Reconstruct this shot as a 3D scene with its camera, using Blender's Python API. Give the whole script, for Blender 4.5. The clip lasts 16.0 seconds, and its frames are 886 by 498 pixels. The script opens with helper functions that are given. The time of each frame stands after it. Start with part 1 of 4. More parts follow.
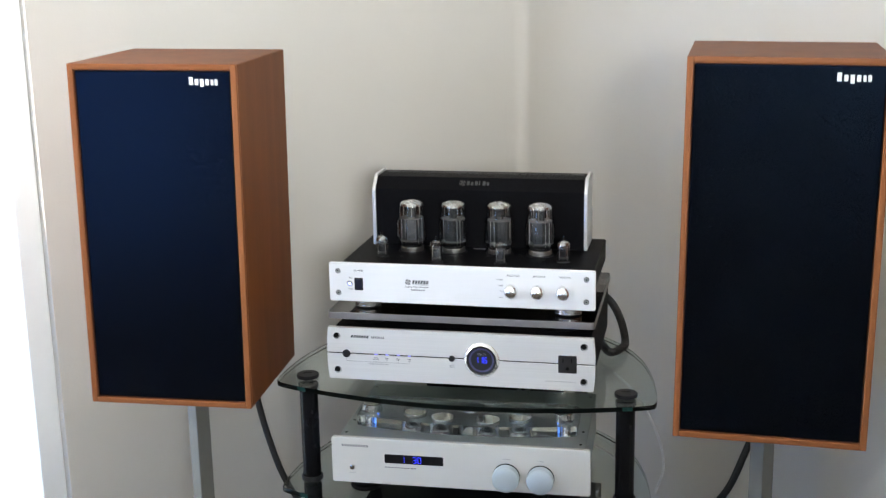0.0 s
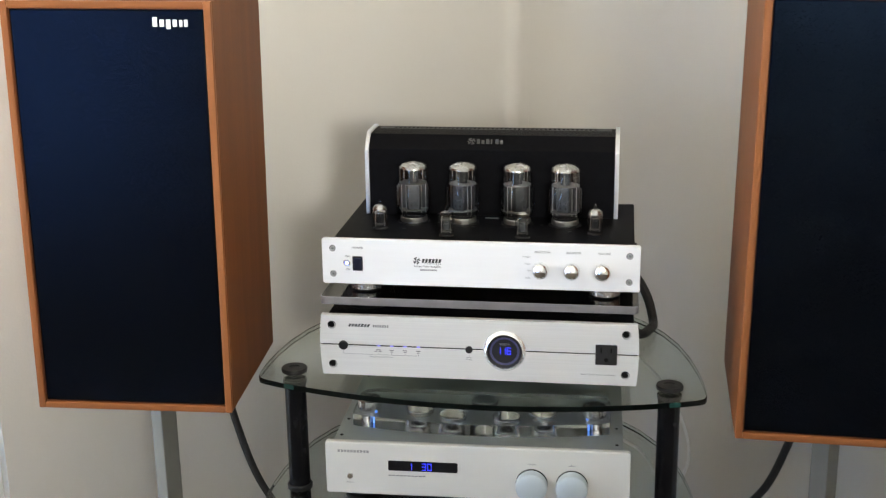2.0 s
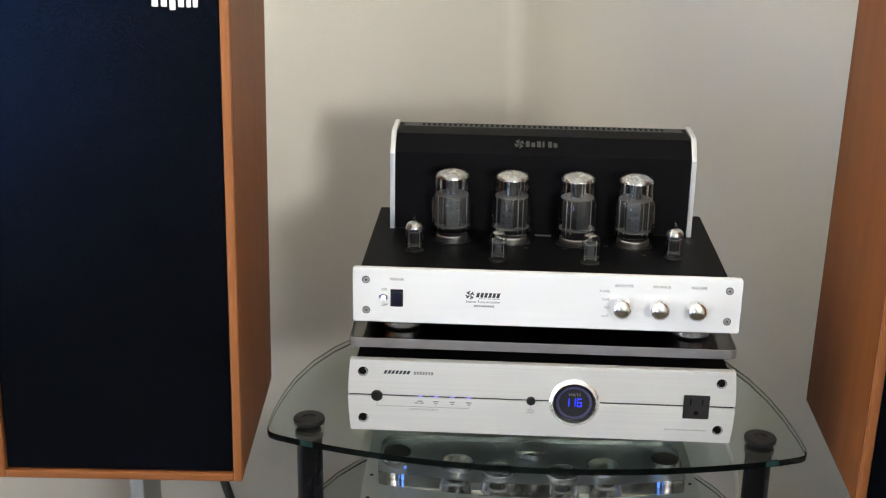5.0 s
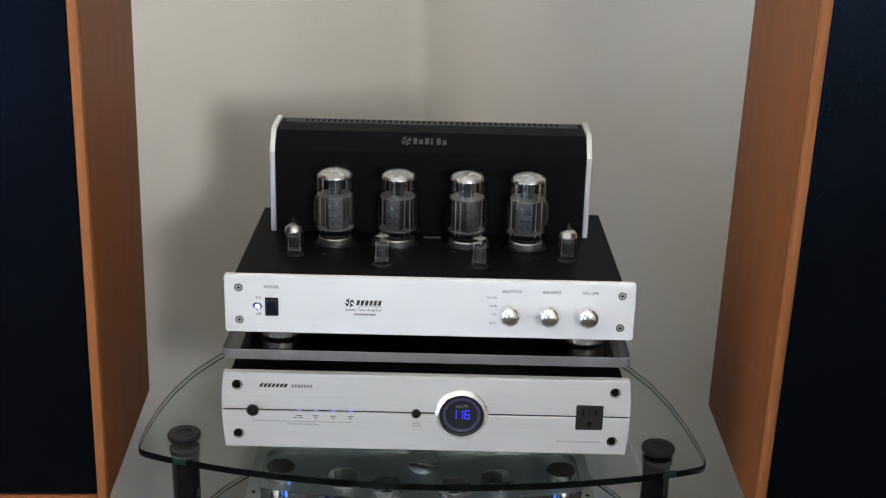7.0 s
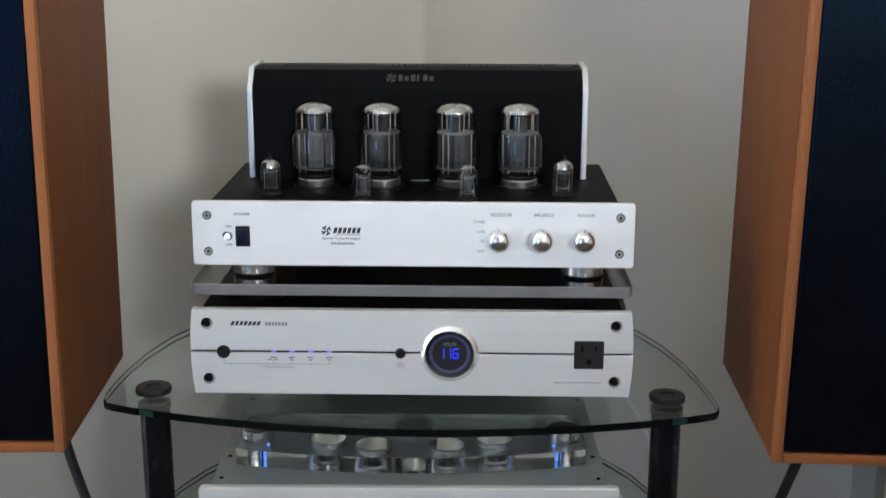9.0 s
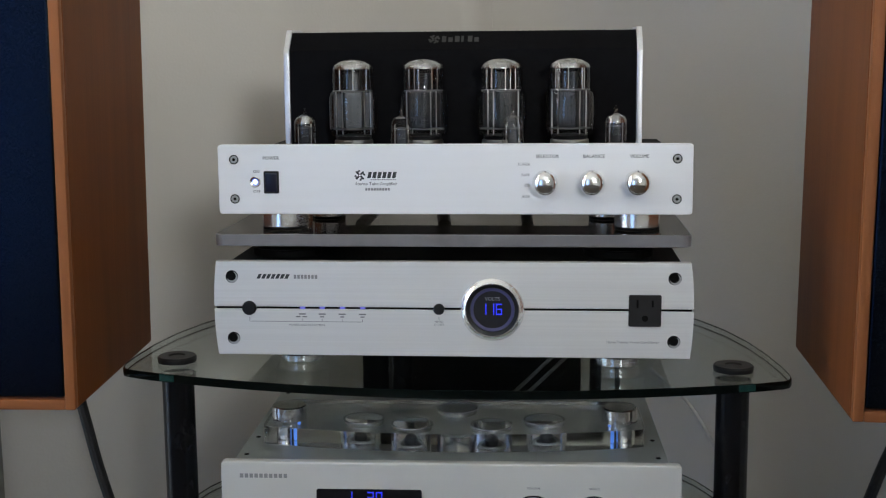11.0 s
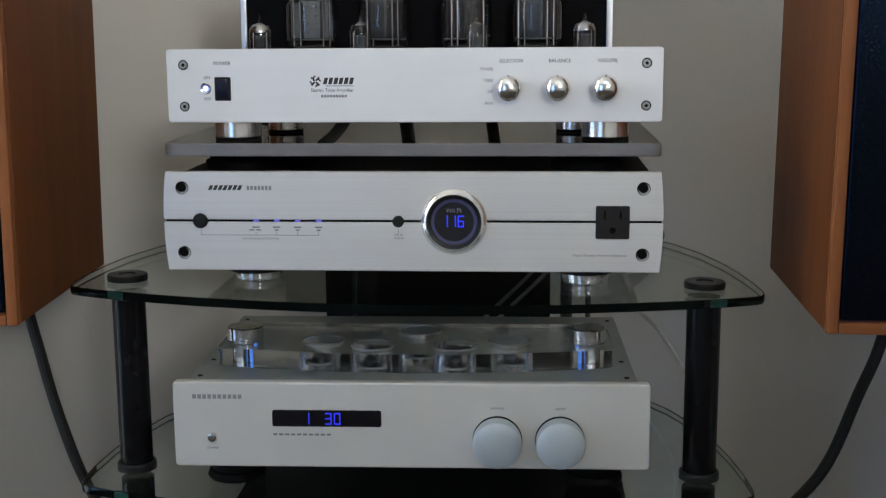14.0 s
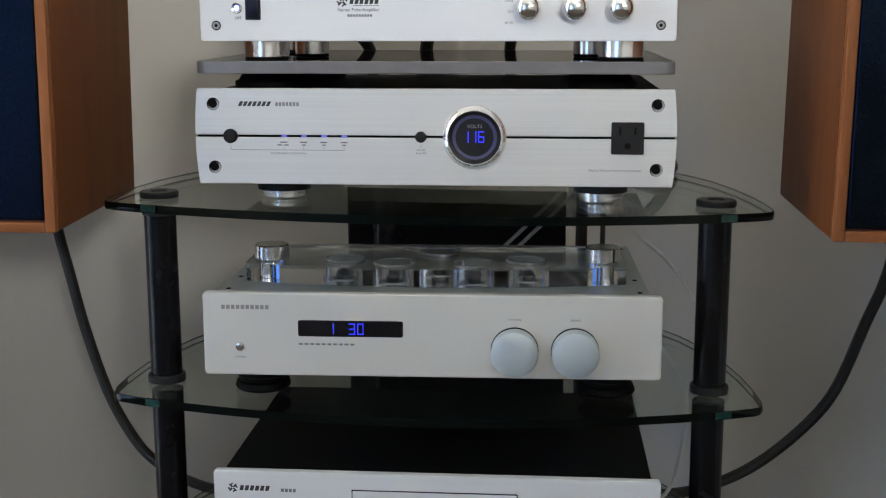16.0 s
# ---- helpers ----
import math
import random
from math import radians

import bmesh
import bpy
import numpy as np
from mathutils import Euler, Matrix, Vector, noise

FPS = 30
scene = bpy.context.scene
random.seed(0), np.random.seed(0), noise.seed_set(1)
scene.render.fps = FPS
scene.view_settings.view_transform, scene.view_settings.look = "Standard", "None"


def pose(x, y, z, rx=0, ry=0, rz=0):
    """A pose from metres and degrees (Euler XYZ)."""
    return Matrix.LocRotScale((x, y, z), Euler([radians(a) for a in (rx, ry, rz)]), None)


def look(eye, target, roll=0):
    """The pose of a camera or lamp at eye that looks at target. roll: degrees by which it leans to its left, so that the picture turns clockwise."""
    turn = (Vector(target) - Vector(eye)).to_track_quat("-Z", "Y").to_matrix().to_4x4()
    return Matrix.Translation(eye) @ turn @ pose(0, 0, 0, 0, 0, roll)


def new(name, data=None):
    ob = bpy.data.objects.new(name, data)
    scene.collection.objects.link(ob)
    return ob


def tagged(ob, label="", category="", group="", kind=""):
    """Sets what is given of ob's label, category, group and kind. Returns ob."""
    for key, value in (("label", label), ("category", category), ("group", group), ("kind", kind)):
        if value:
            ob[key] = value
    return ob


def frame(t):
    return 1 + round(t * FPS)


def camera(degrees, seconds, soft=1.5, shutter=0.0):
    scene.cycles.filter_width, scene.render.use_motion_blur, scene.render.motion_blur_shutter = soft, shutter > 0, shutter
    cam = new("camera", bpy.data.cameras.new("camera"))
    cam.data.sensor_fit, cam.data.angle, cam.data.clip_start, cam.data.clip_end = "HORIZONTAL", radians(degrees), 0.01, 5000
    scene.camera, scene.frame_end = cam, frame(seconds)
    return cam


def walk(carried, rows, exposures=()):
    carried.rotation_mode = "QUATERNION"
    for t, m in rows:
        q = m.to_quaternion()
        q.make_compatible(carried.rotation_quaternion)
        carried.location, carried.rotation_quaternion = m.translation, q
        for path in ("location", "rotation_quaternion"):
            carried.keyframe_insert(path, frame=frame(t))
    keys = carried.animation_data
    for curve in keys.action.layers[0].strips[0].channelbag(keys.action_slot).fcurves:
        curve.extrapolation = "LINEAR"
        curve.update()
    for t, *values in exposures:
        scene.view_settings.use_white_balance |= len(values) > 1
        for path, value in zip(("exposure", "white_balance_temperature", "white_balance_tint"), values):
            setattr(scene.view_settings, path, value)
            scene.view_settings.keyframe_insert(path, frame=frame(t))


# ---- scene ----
cam = camera(38.9, 16.0, 1.2, 0.5)
PATH = [
    (0, (0.381, -1.863, 1.37), (-0.029, 0.035, 0.892), -1.1),
    (0.5, (0.386, -1.787, 1.351), (-0.006, 0.105, 0.833), -1.2),
    (1, (0.316, -1.711, 1.345), (-0.04, 0.176, 0.785), -0.8),
    (1.5, (0.247, -1.64, 1.343), (-0.059, 0.252, 0.771), -0.8),
    (2, (0.186, -1.585, 1.337), (-0.09, 0.313, 0.769), -0.8),
    (2.5, (0.134, -1.532, 1.339), (-0.12, 0.369, 0.77), -0.4),
    (3, (0.103, -1.489, 1.331), (-0.143, 0.409, 0.749), 0.5),
    (5.5, (-0.062, -1.253, 1.34), (-0.101, 0.638, 0.689), 1.4),
    (6, (-0.038, -1.232, 1.337), (-0.037, 0.662, 0.697), 1.9),
    (6.5, (-0.007, -1.215, 1.336), (-0.007, 0.674, 0.679), 1.3),
    (7, (0.01, -1.205, 1.332), (0.016, 0.681, 0.668), 1.4),
    (7.5, (0.026, -1.202, 1.32), (0.017, 0.693, 0.683), 1.0),
    (8, (0.028, -1.176, 1.292), (0.049, 0.721, 0.66), 1.1),
    (8.5, (0.032, -1.151, 1.241), (0.069, 0.759, 0.646), 1.7),
    (9, (0.059, -1.166, 1.134), (0.013, 0.768, 0.625), 0.1),
    (11.5, (0.088, -1.094, 0.941), (-0.087, 0.876, 0.643), -0.5),
    (12, (0.094, -1.084, 0.934), (-0.093, 0.884, 0.633), -0.6),
    (12.5, (0.099, -1.084, 0.93), (-0.051, 0.888, 0.631), -0.2),
    (13, (0.099, -1.076, 0.921), (-0.047, 0.894, 0.604), -0.0),
    (13.5, (0.102, -1.069, 0.907), (-0.04, 0.898, 0.574), -0.4),
    (14, (0.102, -1.072, 0.893), (-0.033, 0.89, 0.534), -0.4),
    (14.5, (0.11, -1.073, 0.888), (-0.034, 0.887, 0.519), -0.3),
    (15, (0.115, -1.069, 0.883), (-0.084, 0.887, 0.515), -0.5),
    (15.5, (0.109, -1.09, 0.851), (-0.07, 0.863, 0.457), -0.8),
    (16, (0.099, -1.126, 0.834), (-0.057, 0.832, 0.459), -0.1),
]
EXPOSURES = [(0, 0.18, 6400, 10), (1, 0.17, 6780, 10), (3, 0.22, 7040, 10), (5.5, 0.2, 6980, 10), (7, -0.1, 6640, 10), (9, -0.2, 6380, 10), (11.5, -0.7, 6500, 10), (13, -0.82, 6510, 10), (16, -0.4, 6720, 10)]
walk(cam, [(t, look(eye, target, roll)) for t, eye, target, roll in PATH], EXPOSURES)

# ---- world and lights ----
CORNER = Vector((-0.033, 0.945, 0.0))
R2 = math.sqrt(0.5)
U = Vector((R2, -R2, 0.0))      # along the right-hand wall
V = Vector((-R2, -R2, 0.0))     # along the left-hand wall
UP = Vector((0, 0, 1))
ROOM_U, ROOM_V, ROOM_Z = 4.2, 4.6, 2.5


def at(u, v, z=0.0):
    """A place in the room, from the corner behind the rack."""
    return CORNER + U * u + V * v + UP * z


world = bpy.data.worlds.new("world")
scene.world = world
world.use_nodes = True
wn = world.node_tree.nodes
sky = wn.new("ShaderNodeTexSky")
sky.sky_type, sky.sun_disc, sky.sun_elevation, sky.sun_rotation = "NISHITA", False, radians(35), radians(200)
wn["Background"].inputs["Strength"].default_value = 0.12
world.node_tree.links.new(sky.outputs[0], wn["Background"].inputs["Color"])


def window_lamp(name, place, toward, sx, sy, watts, colour):
    data = bpy.data.lights.new(name, "AREA")
    data.shape, data.size, data.size_y, data.energy, data.color = "RECTANGLE", sx, sy, watts, colour
    ob = new(name, data)
    ob.matrix_world = look(place, toward)
    return ob


DOOR_V0, DOOR_V1, DOOR_Z = 1.088, 3.90, 2.08
# opening of an unseen rear door, added to throw blue on the grille
BACK_U0, BACK_U1 = 1.60, 2.60
WIN_V0, WIN_V1, WIN_Z0, WIN_Z1 = 2.16, 2.76, 1.42, 2.20
window_lamp("patio_daylight", at(-0.010, (DOOR_V0 + DOOR_V1) / 2, 1.47), at(1, (DOOR_V0 + DOOR_V1) / 2, 1.47), DOOR_V1 - DOOR_V0, 1.20, 46, (1.0, 0.93, 0.80))
window_lamp("window_daylight", at(ROOM_U + 0.06, (WIN_V0 + WIN_V1) / 2, 1.81), at(0, (WIN_V0 + WIN_V1) / 2 - 1.10, 3.48), 0.44, 0.62, 96, (0.94, 0.975, 1.0)).data.spread = radians(84)

# ---- materials ----


def socket(node, name, value):
    if name in node.inputs:
        node.inputs[name].default_value = value


def material(name, colour, rough=0.5, metal=0.0, vary=0.0, scale=30.0, stretch=(1, 1, 1), bump=0.0, bump_scale=400.0, rough_vary=0.0, spec=0.5, coat=0.0, dark=None, detail=4.0):
    """A surface with colour variation, roughness variation and fine relief."""
    m = bpy.data.materials.new(name)
    m.use_nodes = True
    nt = m.node_tree
    b = nt.nodes["Principled BSDF"]
    socket(b, "Base Color", (*colour, 1)), socket(b, "Roughness", rough), socket(b, "Metallic", metal)
    socket(b, "Specular IOR Level", spec), socket(b, "Coat Weight", coat), socket(b, "Coat Roughness", 0.15)
    if vary or bump or rough_vary:
        tc = nt.nodes.new("ShaderNodeTexCoord")
        mp = nt.nodes.new("ShaderNodeMapping")
        mp.inputs["Scale"].default_value = stretch
        nt.links.new(tc.outputs["Object"], mp.inputs["Vector"])
        n1 = nt.nodes.new("ShaderNodeTexNoise")
        n1.inputs["Scale"].default_value, n1.inputs["Detail"].default_value = scale, detail
        nt.links.new(mp.outputs[0], n1.inputs["Vector"])
        n2 = nt.nodes.new("ShaderNodeTexNoise")
        n2.inputs["Scale"].default_value, n2.inputs["Detail"].default_value = bump_scale, 2.0
        nt.links.new(mp.outputs[0], n2.inputs["Vector"])
        if vary:
            r = nt.nodes.new("ShaderNodeValToRGB")
            lo = dark or tuple(c * (1 - vary) for c in colour)
            r.color_ramp.elements[0].position, r.color_ramp.elements[1].position = 0.3, 0.7
            r.color_ramp.elements[0].color = (*lo, 1)
            r.color_ramp.elements[1].color = (*(min(1, c * (1 + vary * 0.6)) for c in colour), 1)
            nt.links.new(n1.outputs["Fac"], r.inputs[0])
            nt.links.new(r.outputs[0], b.inputs["Base Color"])
        if rough_vary:
            mr = nt.nodes.new("ShaderNodeMapRange")
            mr.inputs["To Min"].default_value, mr.inputs["To Max"].default_value = rough - rough_vary, rough + rough_vary
            nt.links.new(n1.outputs["Fac"], mr.inputs["Value"])
            nt.links.new(mr.outputs[0], b.inputs["Roughness"])
        if bump:
            bp = nt.nodes.new("ShaderNodeBump")
            bp.inputs["Strength"].default_value, bp.inputs["Distance"].default_value = bump, 0.001
            nt.links.new(n2.outputs["Fac"], bp.inputs["Height"])
            nt.links.new(bp.outputs[0], b.inputs["Normal"])
    return m


def glow(name, colour, strength):
    m = material(name, colour, 0.4)
    b = m.node_tree.nodes["Principled BSDF"]
    socket(b, "Emission Color", (*colour, 1)), socket(b, "Emission Strength", strength)
    return m


def clear(name, colour, rough=0.0, ior=1.5):
    m = material(name, colour, rough)
    b = m.node_tree.nodes["Principled BSDF"]
    socket(b, "Transmission Weight", 1.0), socket(b, "IOR", ior)
    return m


def thin_glass(name, tint, ior=1.5, rim=4.5):
    """A pane or bulb wall too thin to bend light: see-through with a glossy film."""
    m = bpy.data.materials.new(name)
    m.use_nodes = True
    nt = m.node_tree
    nt.nodes.remove(nt.nodes["Principled BSDF"])
    t, g, f, x, p, q = (nt.nodes.new(k) for k in ("ShaderNodeBsdfTransparent", "ShaderNodeBsdfGlossy", "ShaderNodeLayerWeight", "ShaderNodeMixShader", "ShaderNodeMath", "ShaderNodeMath"))
    t.inputs["Color"].default_value, g.inputs["Roughness"].default_value = (*tint, 1), 0.02
    base = ((ior - 1) / (ior + 1)) ** 2
    p.operation, q.operation = "POWER", "MULTIPLY_ADD"
    p.inputs[1].default_value, q.inputs[1].default_value, q.inputs[2].default_value = rim, 0.85 - base, base
    for a, c in ((f.outputs["Facing"], p.inputs[0]), (p.outputs[0], q.inputs[0]), (q.outputs[0], x.inputs[0]), (t.outputs[0], x.inputs[1]), (g.outputs[0], x.inputs[2]), (x.outputs[0], nt.nodes["Material Output"].inputs["Surface"])):
        nt.links.new(a, c)
    return m


def wood(name, light, dark, along):
    """Veneer with long grain along one axis and broad figure."""
    m = bpy.data.materials.new(name)
    m.use_nodes = True
    nt = m.node_tree
    b = nt.nodes["Principled BSDF"]
    socket(b, "Roughness", 0.46), socket(b, "Specular IOR Level", 0.16)
    tc = nt.nodes.new("ShaderNodeTexCoord")
    fine, broad = nt.nodes.new("ShaderNodeTexNoise"), nt.nodes.new("ShaderNodeTexNoise")
    for n, s, k, d in ((fine, 260, 7, 6.0), (broad, 26, 1.3, 3.0)):
        mp = nt.nodes.new("ShaderNodeMapping")
        mp.inputs["Scale"].default_value = [k if i == along else s for i in range(3)]
        nt.links.new(tc.outputs["Object"], mp.inputs["Vector"])
        nt.links.new(mp.outputs[0], n.inputs["Vector"])
        n.inputs["Scale"].default_value, n.inputs["Detail"].default_value = 1.0, d
        n.inputs["Distortion"].default_value = 0.6
    add = nt.nodes.new("ShaderNodeMath")
    add.operation = "MULTIPLY_ADD"
    add.inputs[1].default_value = 0.38
    nt.links.new(fine.outputs["Fac"], add.inputs[0])
    half = nt.nodes.new("ShaderNodeMath")
    half.operation = "MULTIPLY"
    half.inputs[1].default_value = 0.62
    nt.links.new(broad.outputs["Fac"], half.inputs[0])
    nt.links.new(half.outputs[0], add.inputs[2])
    r = nt.nodes.new("ShaderNodeValToRGB")
    r.color_ramp.elements[0].position, r.color_ramp.elements[1].position = 0.36, 0.64
    r.color_ramp.elements[0].color, r.color_ramp.elements[1].color = (*dark, 1), (*light, 1)
    nt.links.new(add.outputs[0], r.inputs[0])
    nt.links.new(r.outputs[0], b.inputs["Base Color"])
    bp = nt.nodes.new("ShaderNodeBump")
    bp.inputs["Strength"].default_value, bp.inputs["Distance"].default_value = 0.15, 0.0006
    nt.links.new(fine.outputs["Fac"], bp.inputs["Height"])
    nt.links.new(bp.outputs[0], b.inputs["Normal"])
    return m


PAINT = material("wall_paint", (0.55, 0.523, 0.472), 0.85, vary=0.04, scale=2.2, bump=0.25, bump_scale=260, spec=0.2)
CEILING_PAINT = material("ceiling_paint", (0.78, 0.77, 0.74), 0.9, vary=0.03, scale=3, bump=0.3, bump_scale=200, spec=0.2)
CARPET = material("carpet_pile", (0.080, 0.067, 0.054), 0.95, vary=0.25, scale=60, bump=0.8, bump_scale=500, spec=0.1)
WHITE_TRIM = material("white_trim", (0.78, 0.78, 0.76), 0.45, vary=0.03, scale=8)
VENEER = wood("cherry_veneer", (0.172, 0.052, 0.0122), (0.118, 0.034, 0.0082), 2)
LIPPING = wood("cherry_lipping", (0.26, 0.094, 0.034), (0.19, 0.064, 0.022), 2)
LIPPING_X = wood("cherry_lipping_cross", (0.26, 0.094, 0.034), (0.19, 0.064, 0.022), 0)
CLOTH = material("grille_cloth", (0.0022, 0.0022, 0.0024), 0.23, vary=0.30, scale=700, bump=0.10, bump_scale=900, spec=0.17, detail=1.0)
# blue daylight sheen on the black cloth is put into these tints
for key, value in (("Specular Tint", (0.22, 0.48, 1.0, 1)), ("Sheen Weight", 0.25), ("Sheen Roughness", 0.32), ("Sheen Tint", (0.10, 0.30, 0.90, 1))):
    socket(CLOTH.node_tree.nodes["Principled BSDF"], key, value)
BADGE = material("badge_white", (0.80, 0.80, 0.78), 0.4, vary=0.03)
SATIN = material("satin_white_aluminium", (0.80, 0.81, 0.82), 0.42, 0.15, vary=0.02, scale=18, stretch=(0.3, 1, 6), bump=0.05, bump_scale=900, rough_vary=0.04)
BRUSHED = material("brushed_silver_aluminium", (0.70, 0.70, 0.685), 0.38, 0.35, vary=0.05, scale=60, stretch=(0.05, 1, 8), bump=0.08, bump_scale=300, rough_vary=0.06)
CREAM = material("pearl_silver_aluminium", (0.64, 0.635, 0.60), 0.45, 0.25, vary=0.02, scale=14, bump=0.05, bump_scale=1200, rough_vary=0.04)
PALE_DECK = material("grey_green_alloy_deck", (0.33, 0.355, 0.345), 0.38, 0.4, vary=0.05, scale=30, bump=0.08, bump_scale=900)
KNOB_BLUE = material("pale_blue_silver", (0.45, 0.515, 0.55), 0.5, 0.3, vary=0.03, scale=40, rough_vary=0.04)
CHROME = material("chrome", (0.86, 0.86, 0.85), 0.17, 1.0, vary=0.03, scale=40, rough_vary=0.03)
STEEL = material("dull_steel", (0.55, 0.54, 0.52), 0.32, 1.0, vary=0.1, scale=80, rough_vary=0.08)
GETTER = material("silver_getter", (0.44, 0.435, 0.425), 0.26, 0.9, vary=0.15, scale=60, rough_vary=0.06)
PLATE_GREY = material("grey_anode", (0.050, 0.052, 0.055), 0.36, 0.7, vary=0.3, scale=90, rough_vary=0.08)
MICA = material("mica", (0.11, 0.11, 0.108), 0.40, vary=0.1, scale=120)
ANODE_FACE = material("blued_grey_anode", (0.062, 0.067, 0.073), 0.46, 0.5, vary=0.3, scale=140, stretch=(1, 1, 0.2), rough_vary=0.08)
SIDE_ALLOY = material("brushed_side_alloy", (0.80, 0.81, 0.82), 0.34, 0.75, vary=0.03, scale=30, stretch=(1, 0.3, 4), rough_vary=0.04)
SCREW_GREY = material("dull_screw_steel", (0.38, 0.39, 0.38), 0.48, 0.5, vary=0.15, scale=300)
# pale grey that paints the highlight on the clear well rims
WELL_EDGE = material("acrylic_rim_highlight", (0.20, 0.205, 0.21), 0.18, vary=0.2, scale=90, spec=0.8)
BLACK_COAT = material("black_powder_coat", (0.0040, 0.0040, 0.0050), 0.5, vary=0.2, scale=120, bump=0.3, bump_scale=1600, spec=0.045)
BLACK_SATIN = material("black_satin_metal", (0.005, 0.005, 0.006), 0.26, 0.0, vary=0.2, scale=40, rough_vary=0.05, spec=0.2)
BLACK_PLASTIC = material("black_plastic", (0.008, 0.008, 0.009), 0.42, vary=0.15, scale=70, rough_vary=0.08, spec=0.3)
SWITCH_NAVY = material("navy_rocker_plastic", (0.006, 0.008, 0.022), 0.3, vary=0.15, scale=70, spec=0.35)
OUTLET = material("outlet_plastic", (0.020, 0.019, 0.0195), 0.55, vary=0.15, scale=70, spec=0.15)
POLISHED = material("polished_aluminium", (0.90, 0.90, 0.89), 0.17, 0.78, vary=0.03, scale=60, stretch=(1, 1, 0.2), rough_vary=0.05)
VENT_STEEL = material("dark_vent_steel", (0.012, 0.012, 0.013), 0.45, 0.0, vary=0.2, scale=60, spec=0.4)
RUBBER = material("black_rubber", (0.0035, 0.0035, 0.0035), 0.6, vary=0.2, scale=90, spec=0.08)
GROOVE = material("groove_black", (0.003, 0.003, 0.003), 0.8, vary=0.1, spec=0.1)
INK = material("printed_ink", (0.03, 0.036, 0.04), 0.6, vary=0.1)
PALE_INK = material("pale_ink", (0.20, 0.20, 0.21), 0.6, vary=0.1)
GREY_PRINT = material("grey_print", (0.25, 0.25, 0.25), 0.5, vary=0.1)
SCREEN = material("display_window", (0.008, 0.008, 0.010), 0.2, vary=0.1, spec=0.25)
METER_FACE = material("meter_face", (0.020, 0.020, 0.023), 0.6, vary=0.1, scale=60, spec=0.15)
DIGIT = glow("blue_digits", (0.03, 0.05, 1.0), 0.8)
HALO = glow("meter_halo", (0.035, 0.035, 0.09), 0.35)
RING_BLUE = glow("ring_blue", (0.08, 0.14, 0.75), 0.6)
BLUE_LED = glow("blue_led", (0.22, 0.22, 1.0), 0.7)
WHITE_LED = glow("ice_blue_led", (0.62, 0.76, 1.0), 2.4)
POST_GLOW = glow("blue_post_light", (0.10, 0.30, 1.0), 0.5)
POST_STEEL = material("brushed_post_steel", (0.72, 0.72, 0.71), 0.22, 1.0, vary=0.05, scale=60, stretch=(1, 1, 0.2), rough_vary=0.05)
FOOT_CHROME = material("worn_chrome", (0.93, 0.93, 0.92), 0.20, 0.90, vary=0.05, scale=60, stretch=(1, 1, 0.1), rough_vary=0.06)
HOOD_PRINT = material("dim_grey_print", (0.042, 0.042, 0.040), 0.5, vary=0.1)
SHELF_GLASS = thin_glass("shelf_glass", (0.90, 0.945, 0.925), 1.5)
GLASS_EDGE = material("glass_edge", (0.002, 0.0040, 0.0037), 0.06, vary=0.2, scale=30, spec=0.2)
# colour of the lit glass edge, painted where the poles meet it
TEAL = material("teal_edge_glint", (0.012, 0.050, 0.044), 0.12, vary=0.35, scale=180, spec=0.5)
ACRYLIC = clear("clear_acrylic", (0.93, 0.95, 0.97), 0.06, 1.49)
FROSTED = clear("frosted_acrylic_cut", (0.86, 0.88, 0.90), 0.22, 1.35)
SMOKED = thin_glass("smoked_acrylic", (0.50, 0.49, 0.50), 1.45)
SMOKED_EDGE = material("smoked_acrylic_edge", (0.165, 0.160, 0.164), 0.3, vary=0.12, scale=50, spec=0.6)
BULB = thin_glass("bulb_glass", (0.955, 0.962, 0.965), 1.58, 2.4)
CABLE = material("black_cable_jacket", (0.014, 0.014, 0.015), 0.45, vary=0.2, scale=200, bump=0.3, bump_scale=900)
BRAID = material("braided_sleeve", (0.009, 0.0085, 0.008), 0.5, vary=0.6, scale=500, bump=0.8, bump_scale=800)
GREY_CABLE = material("grey_cable_jacket", (0.33, 0.33, 0.33), 0.45, vary=0.1, scale=200)
WHITE_CABLE = material("white_cable_jacket", (0.62, 0.61, 0.58), 0.5, vary=0.06, scale=100)
STAND_PAINT = material("stand_paint", (0.14, 0.137, 0.118), 0.5, 0.0, vary=0.08, scale=20, bump=0.1, bump_scale=800)
OUTDOORS = glow("outdoor_haze", (0.93, 0.97, 1.0), 2.5)
# glow of the added sheet that the grille cloth reflects
BLUE_FILL = glow("blue_fill_glow", (0.36, 0.57, 1.0), 5.0)
PANE = thin_glass("window_pane", (0.96, 0.98, 0.97), 1.45)

# ---- building helpers ----


def finish(bm, sharp=32):
    """Smooth shading with hard edges past an angle and round broad flat faces."""
    lim = radians(sharp)
    for f in bm.faces:
        f.smooth = True
    for e in bm.edges:
        e.smooth = False
        if len(e.link_faces) == 2 and e.calc_face_angle(4) < lim:
            a, b = sorted(f.calc_area() for f in e.link_faces)
            e.smooth = b < 20 * a or e.calc_face_angle(4) < 0.02


def mesh_of(name, bm, *mats):
    finish(bm)
    me = bpy.data.meshes.new(name)
    bm.to_mesh(me)
    bm.free()
    for m in mats:
        me.materials.append(m)
    return me


def part(name, bm, mat, parent, label=""):
    """One mesh under a thing or a part; bm is in the parent's own space."""
    ob = new(name, mesh_of(name, bm, *(mat if isinstance(mat, tuple) else (mat,))))
    ob.parent = parent
    return tagged(ob, label) if label else ob


